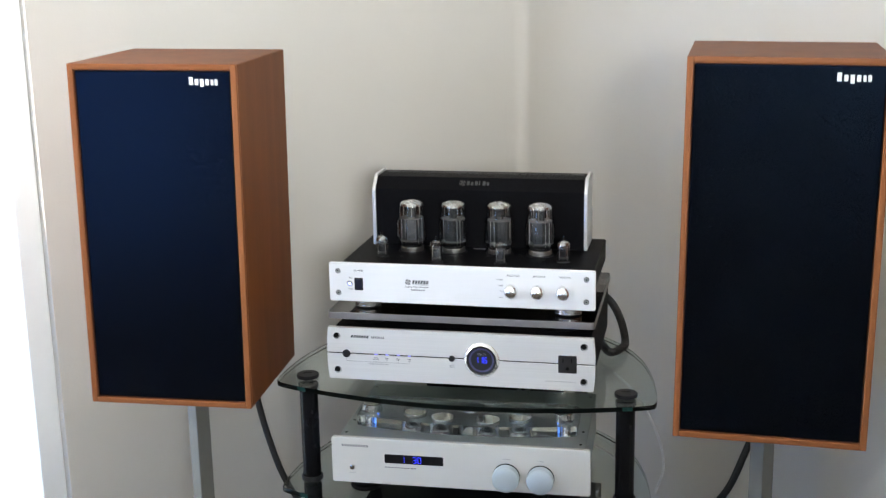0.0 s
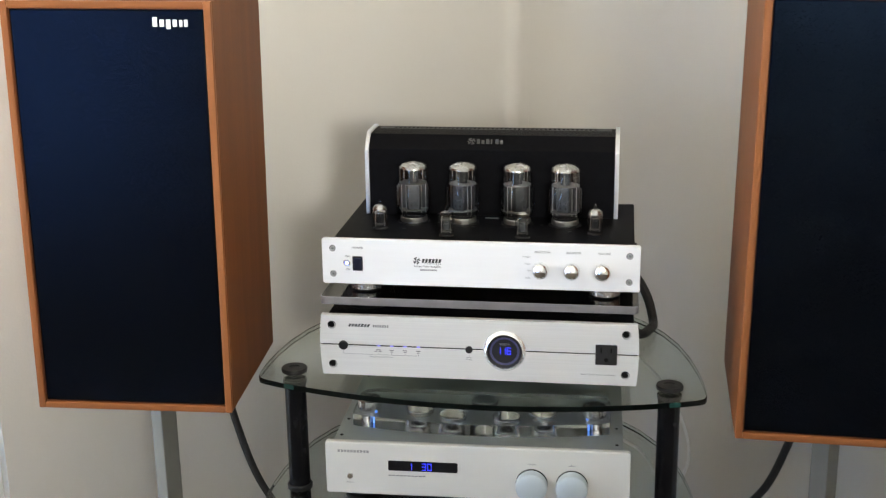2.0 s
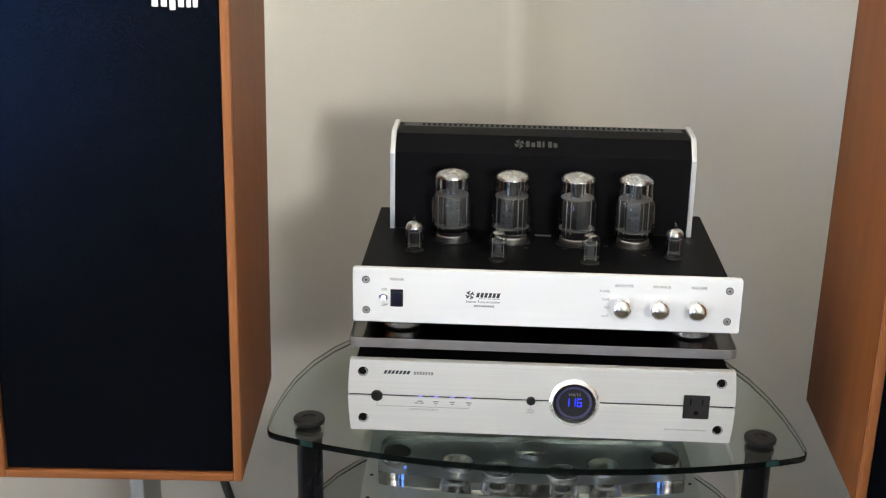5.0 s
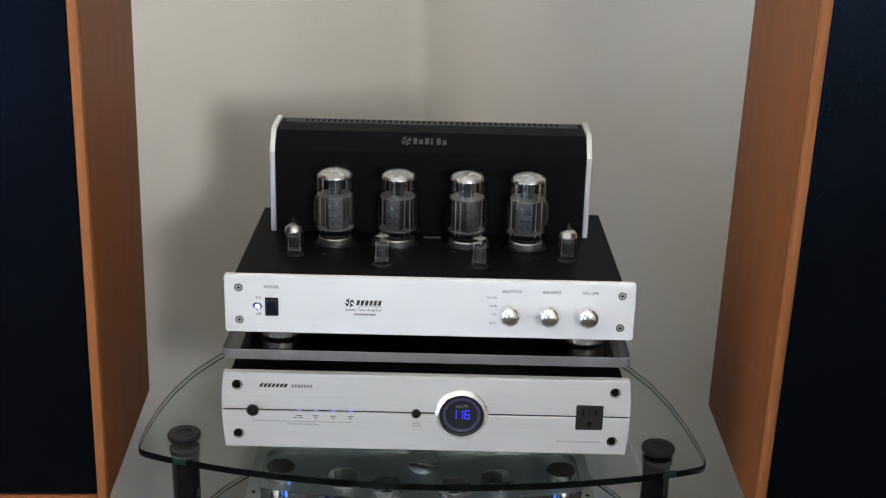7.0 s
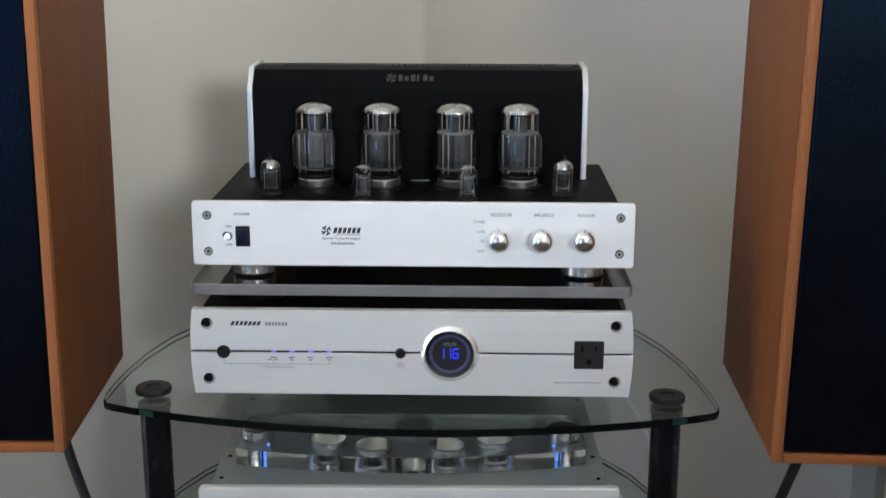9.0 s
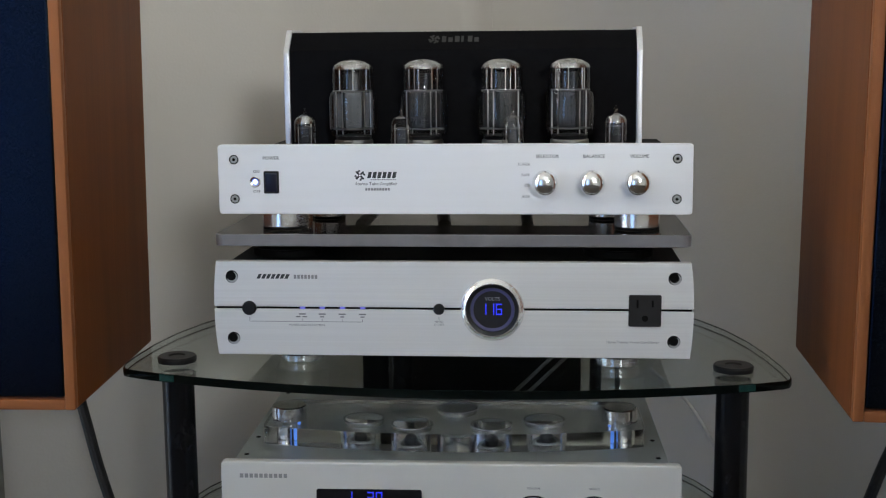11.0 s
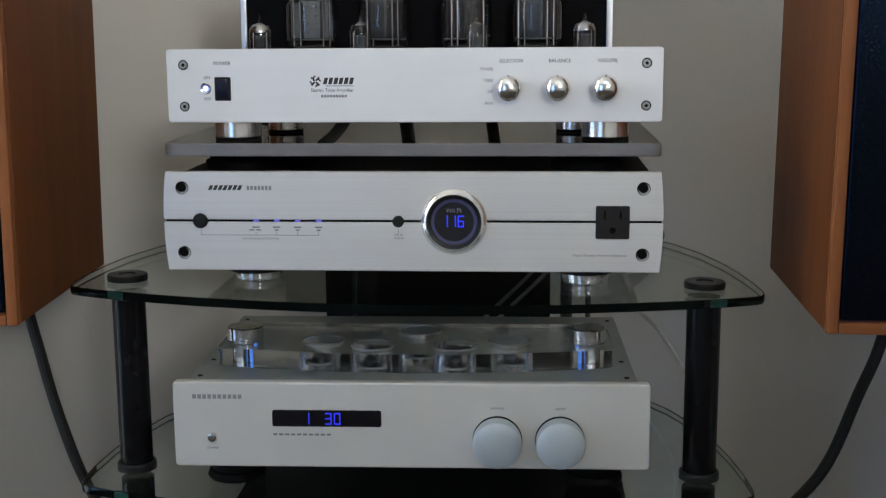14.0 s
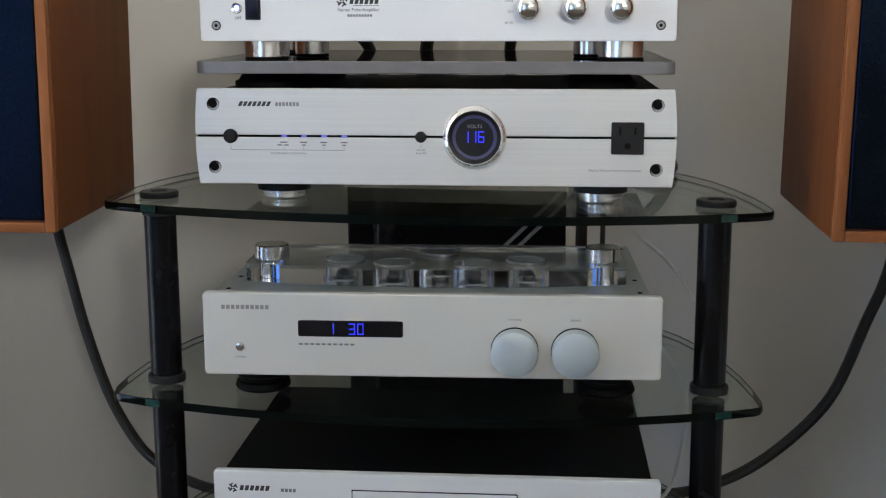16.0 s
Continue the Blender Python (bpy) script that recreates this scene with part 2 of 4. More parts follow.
def thing(name, m, label, category, group="", kind=""):
    """An empty at the base of a thing, to carry its parts."""
    ob = new(name)
    ob.empty_display_size = 0.05
    ob.matrix_basis = m
    return tagged(ob, label, category, group, kind)


def structure(name, bm, mat, label, category=""):
    ob = new(name, mesh_of(name, bm, *(mat if isinstance(mat, tuple) else (mat,))))
    return tagged(ob, label, category or name, "", "structure")


def box(bm, x0, x1, y0, y1, z0, z1, bevel=0.0, seg=2, m=None):
    made = bmesh.ops.create_cube(bm, size=1.0, matrix=Matrix.Translation(((x0 + x1) / 2, (y0 + y1) / 2, (z0 + z1) / 2)) @ Matrix.Diagonal((abs(x1 - x0), abs(y1 - y0), abs(z1 - z0), 1)))
    if bevel:
        edges = list({e for v in made["verts"] for e in v.link_edges})
        out = bmesh.ops.bevel(bm, geom=edges, offset=bevel, segments=seg, affect="EDGES", profile=0.5)
        verts = list({v for f in out["faces"] for v in f.verts} | {v for v in made["verts"] if v.is_valid})
    else:
        verts = made["verts"]
    if m is not None:
        bmesh.ops.transform(bm, matrix=m, verts=verts)
    return bm


def boxed(*a, **k):
    return box(bmesh.new(), *a, **k)


def axis_frame(c, axis):
    """Carries local z to the named axis, at c."""
    turn = {"z": Matrix.Identity(4), "y": pose(0, 0, 0, 90), "x": pose(0, 0, 0, 0, 90)}[axis]
    return Matrix.Translation(c) @ turn


def lathe(bm, profile, c=(0, 0, 0), axis="z", seg=32):
    """A turned shape from (radius, height) pairs; axis 'y' points to the front (-y)."""
    m = axis_frame(c, axis)
    rings = []
    for r, h in profile:
        if r < 1e-6:
            rings.append([bm.verts.new(m @ Vector((0, 0, h)))])
        else:
            rings.append([bm.verts.new(m @ Vector((r * math.cos(2 * math.pi * i / seg), r * math.sin(2 * math.pi * i / seg), h))) for i in range(seg)])
    for a, b in zip(rings, rings[1:]):
        for i in range(seg):
            j = (i + 1) % seg
            if len(a) == 1 and len(b) == 1:
                continue
            if len(a) == 1:
                bm.faces.new((a[0], b[j], b[i]))
            elif len(b) == 1:
                bm.faces.new((a[i], a[j], b[0]))
            else:
                bm.faces.new((a[i], a[j], b[j], b[i]))
    bmesh.ops.recalc_face_normals(bm, faces=bm.faces)
    return bm


def disc(r, h0, h1, c=(0, 0, 0), axis="z", bevel=0.0, seg=32):
    b = bevel
    prof = [(0, h0), (r - b, h0), (r, h0 + b), (r, h1 - b), (r - b, h1), (0, h1)] if b else [(0, h0), (r, h0), (r, h1), (0, h1)]
    return lathe(bmesh.new(), prof, c, axis, seg)


def prism(bm, outline, z0, z1, bevel=0.0, m=None, side_slot=0):
    """A closed outline in x, y, raised from z0 to z1."""
    lo = [bm.verts.new((x, y, z0)) for x, y in outline]
    hi = [bm.verts.new((x, y, z1)) for x, y in outline]
    n = len(outline)
    caps = [bm.faces.new(list(reversed(lo))), bm.faces.new(hi)]
    for i in range(n):
        f = bm.faces.new((lo[i], lo[(i + 1) % n], hi[(i + 1) % n], hi[i]))
        f.material_index = side_slot
    if bevel:
        rim = [e for f in caps for e in f.edges]
        out = bmesh.ops.bevel(bm, geom=rim, offset=bevel, segments=2, affect="EDGES", profile=0.5)
        for f in out["faces"]:
            f.material_index = side_slot
    bmesh.ops.recalc_face_normals(bm, faces=bm.faces)
    if m is not None:
        bmesh.ops.transform(bm, matrix=m, verts=bm.verts)
    return bm


def rounded(x0, x1, z0, z1, r, n=4):
    pts = []
    for cx, cz, a0 in ((x1 - r, z1 - r, 0), (x0 + r, z1 - r, 90), (x0 + r, z0 + r, 180), (x1 - r, z0 + r, 270)):
        pts += [(cx + r * math.cos(radians(a0 + 90 * i / n)), cz + r * math.sin(radians(a0 + 90 * i / n))) for i in range(n + 1)]
    return pts


def front_plate(outline, y_front, thick, bevel=0.0006):
    """A plate standing upright: its outline in x, z, its face at y_front."""
    return prism(bmesh.new(), outline, 0, thick, bevel, Matrix.Translation((0, y_front, 0)) @ pose(0, 0, 0, 90) @ Matrix.Translation((0, 0, -thick)))


def spline(points, n=8):
    """A smooth run of places through the given ones."""
    p = [Vector(q) for q in points]
    p = [2 * p[0] - p[1]] + p + [2 * p[-1] - p[-2]]
    out = []
    for i in range(1, len(p) - 2):
        for k in range(n):
            t = k / n
            a, b, c, d = p[i - 1:i + 3]
            out.append(0.5 * (2 * b + (c - a) * t + (2 * a - 5 * b + 4 * c - d) * t * t + (3 * b - a - 3 * c + d) * t ** 3))
    return out + [p[-2]]


def cord(points, r, seg=10, n=8):
    """A round cable along a smooth line."""
    bm = bmesh.new()
    line = spline(points, n)
    side = None
    rings = []
    for i, q in enumerate(line):
        d = (line[min(i + 1, len(line) - 1)] - line[max(i - 1, 0)]).normalized()
        if side is None:
            side = d.orthogonal().normalized()
        side = (side - d * side.dot(d)).normalized()
        other = d.cross(side)
        rings.append([bm.verts.new(q + r * (math.cos(2 * math.pi * k / seg) * side + math.sin(2 * math.pi * k / seg) * other)) for k in range(seg)])
    for a, b in zip(rings, rings[1:]):
        for k in range(seg):
            bm.faces.new((a[k], a[(k + 1) % seg], b[(k + 1) % seg], b[k]))
    bm.faces.new(rings[0]), bm.faces.new(rings[-1])
    bmesh.ops.recalc_face_normals(bm, faces=bm.faces)
    return bm


def lettering(name, words, size, x, y, z, mat, parent, align="CENTER", shear=0.0):
    """Printed words on an upright face at y, centred on z."""
    data = bpy.data.curves.new(name, "FONT")
    data.body, data.size, data.align_x, data.align_y, data.resolution_u, data.shear = words, size, align, "CENTER", 2, shear
    data.extrude = 0.00008
    probe = new(name, data)
    me = bpy.data.meshes.new_from_object(probe.evaluated_get(bpy.context.evaluated_depsgraph_get()))
    bpy.data.objects.remove(probe)
    me.transform(pose(x, y, z, 90))
    me.materials.clear()
    me.materials.append(mat)
    ob = new(name, me)
    ob.parent = parent
    return ob


def bars(name, x, z, w, h, y, mat, parent, gaps=0, lean=0.0):
    """Unreadable or withheld writing: plain bars of its size."""
    bm = bmesh.new()
    n = gaps + 1
    step = w / n
    for i in range(n):
        x0 = x + i * step
        box(bm, x0, x0 + step * (0.72 if gaps else 1.0), y - 0.0002, y + 0.0004, z - h / 2, z + h / 2)
    if lean:
        for v in bm.verts:
            v.co.x += (v.co.z - z) * lean
    return part(name, bm, mat, parent)


SEGMENTS = {"0": "abcdef", "1": "bc", "3": "abcdg", "6": "acdefg"}


def digits(name, text, x, z, w, h, y, mat, parent, step=1.5):
    """Seven-segment figures."""
    bm = bmesh.new()
    s = h * 0.085
    spots = {"a": (0, 1, 1, 1), "g": (0, 0.5, 1, 0.5), "d": (0, 0, 1, 0), "f": (0, 0.5, 0, 1), "b": (1, 0.5, 1, 1), "e": (0, 0, 0, 0.5), "c": (1, 0, 1, 0.5)}
    for i, ch in enumerate(text):
        for k in SEGMENTS.get(ch, ""):
            a, b, c, d = spots[k]
            x0, x1 = x + i * w * step + a * w, x + i * w * step + c * w
            box(bm, x0 - s / 2, x1 + s / 2, y - 0.0004, y + 0.0004, z + (b - 0.5) * h - s / 2, z + (d - 0.5) * h + s / 2)
    return part(name, bm, mat, parent)


# ---- room ----


def wall_run(name, start, along, out, length, height, openings, thick=0.16):
    """A wall with thickness from start, with openings (a0, a1, z0, z1) cut through it."""
    bm = bmesh.new()
    cuts = sorted({0.0, length, *(a for o in openings for a in o[:2])})
    turn = Matrix(((along.x, out.x, 0, start.x), (along.y, out.y, 0, start.y), (0, 0, 1, 0), (0, 0, 0, 1)))
    for a0, a1 in zip(cuts, cuts[1:]):
        spans = [(0.0, height)]
        for o in openings:
            if o[0] <= a0 + 1e-6 and o[1] >= a1 - 1e-6:
                spans = [(0.0, o[2]), (o[3], height)]
        for z0, z1 in spans:
            if z1 - z0 > 1e-4:
                box(bm, a0, a1, 0.0, thick, z0, z1, m=turn)
    bmesh.ops.remove_doubles(bm, verts=bm.verts, dist=1e-5)
    bmesh.ops.recalc_face_normals(bm, faces=bm.faces)
    return structure(name, bm, PAINT, "plain matt off-white painted wall", "wall")


wall_run("wall_left", at(0, -0.16), V, -U, ROOM_V + 0.32, ROOM_Z, [(DOOR_V0 + 0.16, DOOR_V1 + 0.16, 0.02, DOOR_Z)])
wall_run("wall_right", at(0.0, 0), U, -V, ROOM_U, ROOM_Z, [])
wall_run("wall_front", at(ROOM_U, -0.16), V, U, ROOM_V + 0.32, ROOM_Z, [(WIN_V0 + 0.16, WIN_V1 + 0.16, WIN_Z0, WIN_Z1)])
wall_run("wall_back", at(0, ROOM_V), U, V, ROOM_U, ROOM_Z, [(BACK_U0, BACK_U1, 0.02, DOOR_Z)])

CORNER_R = 0.028
arc = [(CORNER_R * (1 - math.sin(radians(90 * i / 12))), CORNER_R * (1 - math.cos(radians(90 * i / 12)))) for i in range(13)]
structure("wall_corner", prism(bmesh.new(), [(-0.02, -0.02), (-0.02, CORNER_R + 0.02), (0.0002, CORNER_R + 0.02)] + [(a + 0.0004, b + 0.0004) for a, b in reversed(arc)] + [(CORNER_R + 0.02, 0.0002), (CORNER_R + 0.02, -0.02)], 0.0, ROOM_Z, 0, Matrix(((U.x, V.x, 0, CORNER.x), (U.y, V.y, 0, CORNER.y), (0, 0, 1, 0), (0, 0, 0, 1)))), PAINT, "softly rounded plaster corner between the painted walls", "wall")

ROOM_TURN = Matrix(((U.x, V.x, 0, CORNER.x), (U.y, V.y, 0, CORNER.y), (0, 0, 1, 0), (0, 0, 0, 1)))
structure("floor", boxed(-0.16, ROOM_U + 0.16, -0.16, ROOM_V + 0.16, -0.1, 0.0, m=ROOM_TURN), CARPET, "tan short-pile carpet floor", "floor")
structure("ceiling", boxed(-0.16, ROOM_U + 0.16, -0.16, ROOM_V + 0.16, ROOM_Z, ROOM_Z + 0.1, m=ROOM_TURN), CEILING_PAINT, "plain white painted ceiling", "ceiling")
bm = bmesh.new()
box(bm, 0.0, 0.014, 0.014, DOOR_V0 - 0.07, 0, 0.09, 0.003, m=ROOM_TURN)
box(bm, 0.0, ROOM_U, 0.0, 0.014, 0, 0.09, 0.003, m=ROOM_TURN)
structure("baseboard", bm, WHITE_TRIM, "white painted wooden baseboard", "baseboard")


GLAZE_TURN = ROOM_TURN


def glazed(name, u, v0, v1, z0, z1, lights, label):
    """A framed window or glass door set in its opening."""
    w = thing(name, Matrix.Identity(4), label, "window" if name.startswith("window") else "door", "", "structure")
    f = 0.045
    bm = bmesh.new()
    box(bm, u - 0.03, u + 0.03, v0, v0 + f, z0, z1, 0.003, m=GLAZE_TURN)
    box(bm, u - 0.03, u + 0.03, v1 - f, v1, z0, z1, 0.003, m=GLAZE_TURN)
    box(bm, u - 0.03, u + 0.03, v0 + f, v1 - f, z0, z0 + f, 0.003, m=GLAZE_TURN)
    box(bm, u - 0.03, u + 0.03, v0 + f, v1 - f, z1 - f, z1, 0.003, m=GLAZE_TURN)
    for i in range(1, lights):
        c = v0 + (v1 - v0) * i / lights
        box(bm, u - 0.03, u + 0.03, c - f / 2, c + f / 2, z0 + f, z1 - f, 0.003, m=GLAZE_TURN)
    part("window_frame", bm, WHITE_TRIM, w)
    step = (v1 - v0) / lights
    for i in range(lights):
        pane = part("pane", boxed(u - 0.003, u + 0.003, v0 + i * step + 0.03, v0 + (i + 1) * step - 0.03, z0 + 0.03, z1 - 0.03, m=GLAZE_TURN), PANE, w)
        pane.visible_shadow = False
    return w


glazed("door_1", -0.06, DOOR_V0, DOOR_V1, 0.02, DOOR_Z, 3, "white framed sliding glass patio door in bright daylight")
glazed("window_1", ROOM_U + 0.03, WIN_V0, WIN_V1, WIN_Z0, WIN_Z1, 2, "white framed two-light window in daylight")
SIDEWAYS = ROOM_TURN @ Matrix(((0, 1, 0, 0), (1, 0, 0, 0), (0, 0, 1, 0), (0, 0, 0, 1)))
GLAZE_TURN = SIDEWAYS
# added out of view: door and glowing sheet for the grille's blue reflection
glazed("added_rear_door", ROOM_V + 0.06, BACK_U0, BACK_U1, 0.02, DOOR_Z, 2, "unseen glass door added for the blue reflection in the grille")
structure("backdrop", boxed(ROOM_V + 2.5, ROOM_V + 2.55, -3.0, 7.0, -1.5, 5.0, m=SIDEWAYS), BLUE_FILL, "added glowing blue sheet behind the unseen rear door", "backdrop")
structure("backdrop", boxed(-2.6, -2.55, -3.0, 8.0, -1.5, 5.0, m=ROOM_TURN), OUTDOORS, "bright hazy daylight outside the patio door", "backdrop")

# ---- speakers and stands ----
SPK_D, SPK_Z = 0.268, 0.642


def loudspeaker(m, label, wide, tall):
    """A box loudspeaker: its front at y = 0, its base at z = 0, centred on x."""
    s = thing("loudspeaker", m, label, "loudspeaker", "pair of loudspeakers")
    w, t, lip, SPK_H = wide / 2, 0.0092, 0.006, tall
    part("cabinet", boxed(-w, w, lip, SPK_D, 0, SPK_H, 0.0015), VENEER, s)
    for name, x0, x1 in (("lipping", -w, -w + t), ("lipping", w - t, w)):
        part(name, boxed(x0, x1, -0.004, lip - 0.0005, 0, SPK_H, 0.0012), LIPPING, s, "paler solid cherry edge strip")
    for z0, z1 in ((0, t), (SPK_H - t, SPK_H)):
        part("lipping", boxed(-w + t, w - t, -0.004, lip - 0.0005, z0, z1, 0.0012), LIPPING_X, s, "paler solid cherry edge strip")
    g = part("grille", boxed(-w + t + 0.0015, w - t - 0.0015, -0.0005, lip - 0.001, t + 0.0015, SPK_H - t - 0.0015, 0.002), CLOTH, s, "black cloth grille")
    bm = bmesh.new()
    x, z = w - t - 0.066, SPK_H - 0.0315
    for wd, h, d in ((0.0090, 0.0120, 0.0), (0.0084, 0.0090, 0.0), (0.0084, 0.0120, -0.003), (0.0082, 0.0090, 0.0), (0.0062, 0.0085, 0.0), (0.0070, 0.0090, 0.0)):
        box(bm, x, x + wd * 0.68, -0.0020, -0.0004, z + d, z + d + h, 0.0005, 1)
        x += wd
    part("badge", bm, BADGE, g, "small white raised maker's badge")
    part("terminal_cup", boxed(-0.045, 0.045, SPK_D - 0.001, SPK_D + 0.004, 0.06, 0.15, 0.002), BLACK_PLASTIC, s)
    return s


def speaker_stand(m, label):
    """A single-post stand; its foot at z = 0."""
    s = thing("speaker_stand", m, label, "speaker stand", "pair of speaker stands")
    part("base_plate", prism(bmesh.new(), rounded(-0.13, 0.13, -0.14, 0.14, 0.02), 0.006, 0.018, 0.002), STAND_PAINT, s)
    part("post", prism(bmesh.new(), rounded(-0.0138, 0.0138, -0.0138, 0.0138, 0.002), 0.018, SPK_Z - 0.012, 0, pose(0, 0, 0, 0, 0, 52)), STAND_PAINT, s)
    part("top_plate", prism(bmesh.new(), rounded(-0.075, 0.075, -0.085, 0.085, 0.01), SPK_Z - 0.012, SPK_Z - 0.0012, 0.001), STAND_PAINT, s)
    for sx in (-1, 1):
        for sy in (-1, 1):
            part("spike", lathe(bmesh.new(), [(0, 0.0), (0.006, 0.006), (0.006, 0.0075), (0, 0.0075)], (sx * 0.11, sy * 0.12, 0), "z", 10), STEEL, s)
    return s


LEFT_SPK = pose(-0.4635, -0.0705, SPK_Z, 0, 0.65, 3.6)
RIGHT_SPK = pose(0.4790, -0.0770, SPK_Z, 0, 0.65, -1.2)
loudspeaker(LEFT_SPK, "cherry veneer box loudspeaker, black grille, beside the bright patio door", 0.2700, 0.553)
loudspeaker(RIGHT_SPK, "cherry veneer box loudspeaker with black cloth grille on slim stand", 0.2765, 0.564)
speaker_stand(pose(-0.481, 0.070, 0, 0, 0, 3.6), "grey painted square-post speaker stand under loudspeaker near door")
speaker_stand(pose(0.4785, 0.060, 0, 0, 0, -2.2), "grey painted square-post speaker stand under loudspeaker by wall")

# ---- glass rack ----


def shelf_outline(scale=1.0, dy=0.0):
    """A bowed front, rounded tips and sides that close towards the back."""
    pts = []
    for i in range(25):
        x = -0.305 + 0.61 * i / 24
        pts.append((x, -0.031 + 0.052 * (x / 0.305) ** 2))
    tip = [(0.3115, 0.0262), (0.3145, 0.034), (0.3150, 0.045)]
    side = [(0.313, 0.08), (0.307, 0.13), (0.298, 0.18), (0.283, 0.235), (0.262, 0.285), (0.235, 0.33), (0.20, 0.37), (0.165, 0.395), (0.14, 0.402)]
    right = tip + side
    pts += right + [(-x - 0.010 * math.sin(math.pi * y / 0.42), y) for x, y in reversed(right)]
    return [(x * scale - 0.002, y + dy) for x, y in pts]


RACK_POLES = ((-0.2725, 0.058), (0.2625, 0.058))
SHELVES = ((0.652, 1.0, 0.0), (0.470, 0.985, -0.014), (0.285, 0.985, -0.014), (0.10, 0.985, -0.014))
TOP_TILT = Matrix.Translation((0, 0, 0.6535)) @ pose(0, 0, 0, 0, 0.34) @ Matrix.Translation((0, 0, -0.652))   # the top shelf is a touch out of level
rack = thing("glass_rack", pose(0, 0, 0), "black metal and clear glass hi-fi rack in the room corner", "hi-fi rack")
for z, sc, dy in SHELVES:
    bm = prism(bmesh.new(), shelf_outline(sc, dy), z - 0.008, z, 0.0016, None, 1)
    for f in bm.faces:
        c = f.calc_center_median()
        if c.y > 0.056 and abs(c.z - z + 0.004) < 0.0022:
            f.material_index = 0
    sh = part("shelf", bm, (SHELF_GLASS, GLASS_EDGE), rack, "clear tempered glass shelf with dark green edge")
    sh.visible_shadow = False
    if z == 0.652:
        sh.matrix_basis = TOP_TILT
for z, sc, dy in SHELVES:
    for px, py in RACK_POLES:
        x = px + (0.004 if px < 0 else 0.006)
        k = (x + 0.002) / (0.305 * sc)
        y = -0.031 + 0.052 * k * k + dy
        slope = math.degrees(math.atan(2 * 0.052 * k / (0.305 * sc)))
        # small proud patch standing in for light in the glass edge
        glint = part("edge_glint", boxed(-0.0080, 0.0080, -0.0006, 0.0040, -0.0074, -0.0006, 0.0005, 1, pose(x, y, z, 0, 0, slope)), TEAL, rack, "teal glint painted on the glass edge over the pole")
        if z == 0.652:
            glint.matrix_basis = TOP_TILT
levels = [0.0] + [s[0] for s in reversed(SHELVES)]
for px, py in RACK_POLES:
    for z0, z1 in zip(levels, levels[1:]):
        p = part("pole", disc(0.0155, z0 if z0 == 0.0 else z0 + 0.0005, z1 - 0.0085, (px, py, 0), "z", 0.0005), BLACK_SATIN, rack, "black satin tubular pole")
        if z0 > 0:
            part("collar", lathe(bmesh.new(), [(0.0155, 0.0005), (0.0186, 0.0005), (0.0186, 0.0065), (0.0175, 0.0080), (0.0155, 0.0080)], (px, py, z0), "z"), BLACK_PLASTIC, p)
    cap = part("pole_cap", lathe(bmesh.new(), [(0, 0.0004), (0.0186, 0.0004), (0.0190, 0.0045), (0.0178, 0.0062), (0.0085, 0.0062), (0.0075, 0.0048), (0, 0.0048)], (px, py, 0.652), "z"), BLACK_PLASTIC, rack, "round black plastic cap")
    cap.matrix_basis = TOP_TILT
    part("gasket", lathe(bmesh.new(), [(0.0, -0.0086), (0.0172, -0.0086), (0.0172, -0.0135), (0, -0.0135)], (px, py, 0.652), "z"), BLACK_PLASTIC, rack)
part("back_panel", boxed(-0.133, 0.128, 0.345, 0.365, 0.02, 0.6435, 0.003), BLACK_COAT, rack, "broad black rear upright panel")
part("back_pole", disc(0.017, 0.0, 0.6435, (-0.082, 0.322, 0), "z", 0.0005), BLACK_SATIN, rack)

# ---- power conditioner ----
PZ0, PZ1, PSEAM = 0.677, 0.764, 0.7210
cond = thing("power_conditioner", pose(0, 0, 0.652), "silver faced power conditioner with round blue volt meter on glass shelf", "power conditioner")
B = -0.652


def bowed(z0, z1, n=6):
    """Half of the fascia: its ends bow outwards to the seam."""
    def end(z):
        k = (z - (PZ0 + PZ1) / 2) / ((PZ1 - PZ0) / 2)
        return 0.2178 - 0.0028 * k * k
    zs = [z0 + (z1 - z0) * i / n for i in range(n + 1)]
    return [(end(z), z + B) for z in zs] + [(-end(z), z + B) for z in reversed(zs)]


part("chassis", boxed(-0.210, 0.210, 0.0105, 0.335, PZ0 + 0.004 + B, PZ1 - 0.004 + B, 0.002), BLACK_COAT, cond, "black steel chassis")
part("upper_fascia", front_plate(bowed(PSEAM + 0.0011, PZ1), 0.0, 0.010), BRUSHED, cond, "brushed silver aluminium upper fascia")
part("lower_fascia", front_plate(bowed(PZ0, PSEAM - 0.0011), 0.0, 0.010), BRUSHED, cond, "brushed silver aluminium lower fascia")
part("seam", boxed(-0.2165, 0.2165, 0.0025, 0.0104, PSEAM - 0.0011 + B, PSEAM + 0.0011 + B), GROOVE, cond)
for x in (-0.2005, 0.2005):
    for z in (0.750, 0.6925):
        # flat off-centre discs paint the recess: black shade, lit grey crescent lower right
        sc = part("screw", lathe(bmesh.new(), [(0.0058, 0.0), (0.0058, 0.0003), (0, 0.0003)], (x, 0, z + B), "y", 28), GROOVE, cond, "black recessed socket screw")
        part("screw_head", disc(0.0050, 0.0003, 0.0005, (x + 0.0005, 0, z - 0.0006 + B), "y", 0, 24), SCREW_GREY, sc)
        part("socket", disc(0.0042, 0.0005, 0.0007, (x - 0.0003, 0, z + 0.0005 + B), "y", 0, 24), GROOVE, sc)
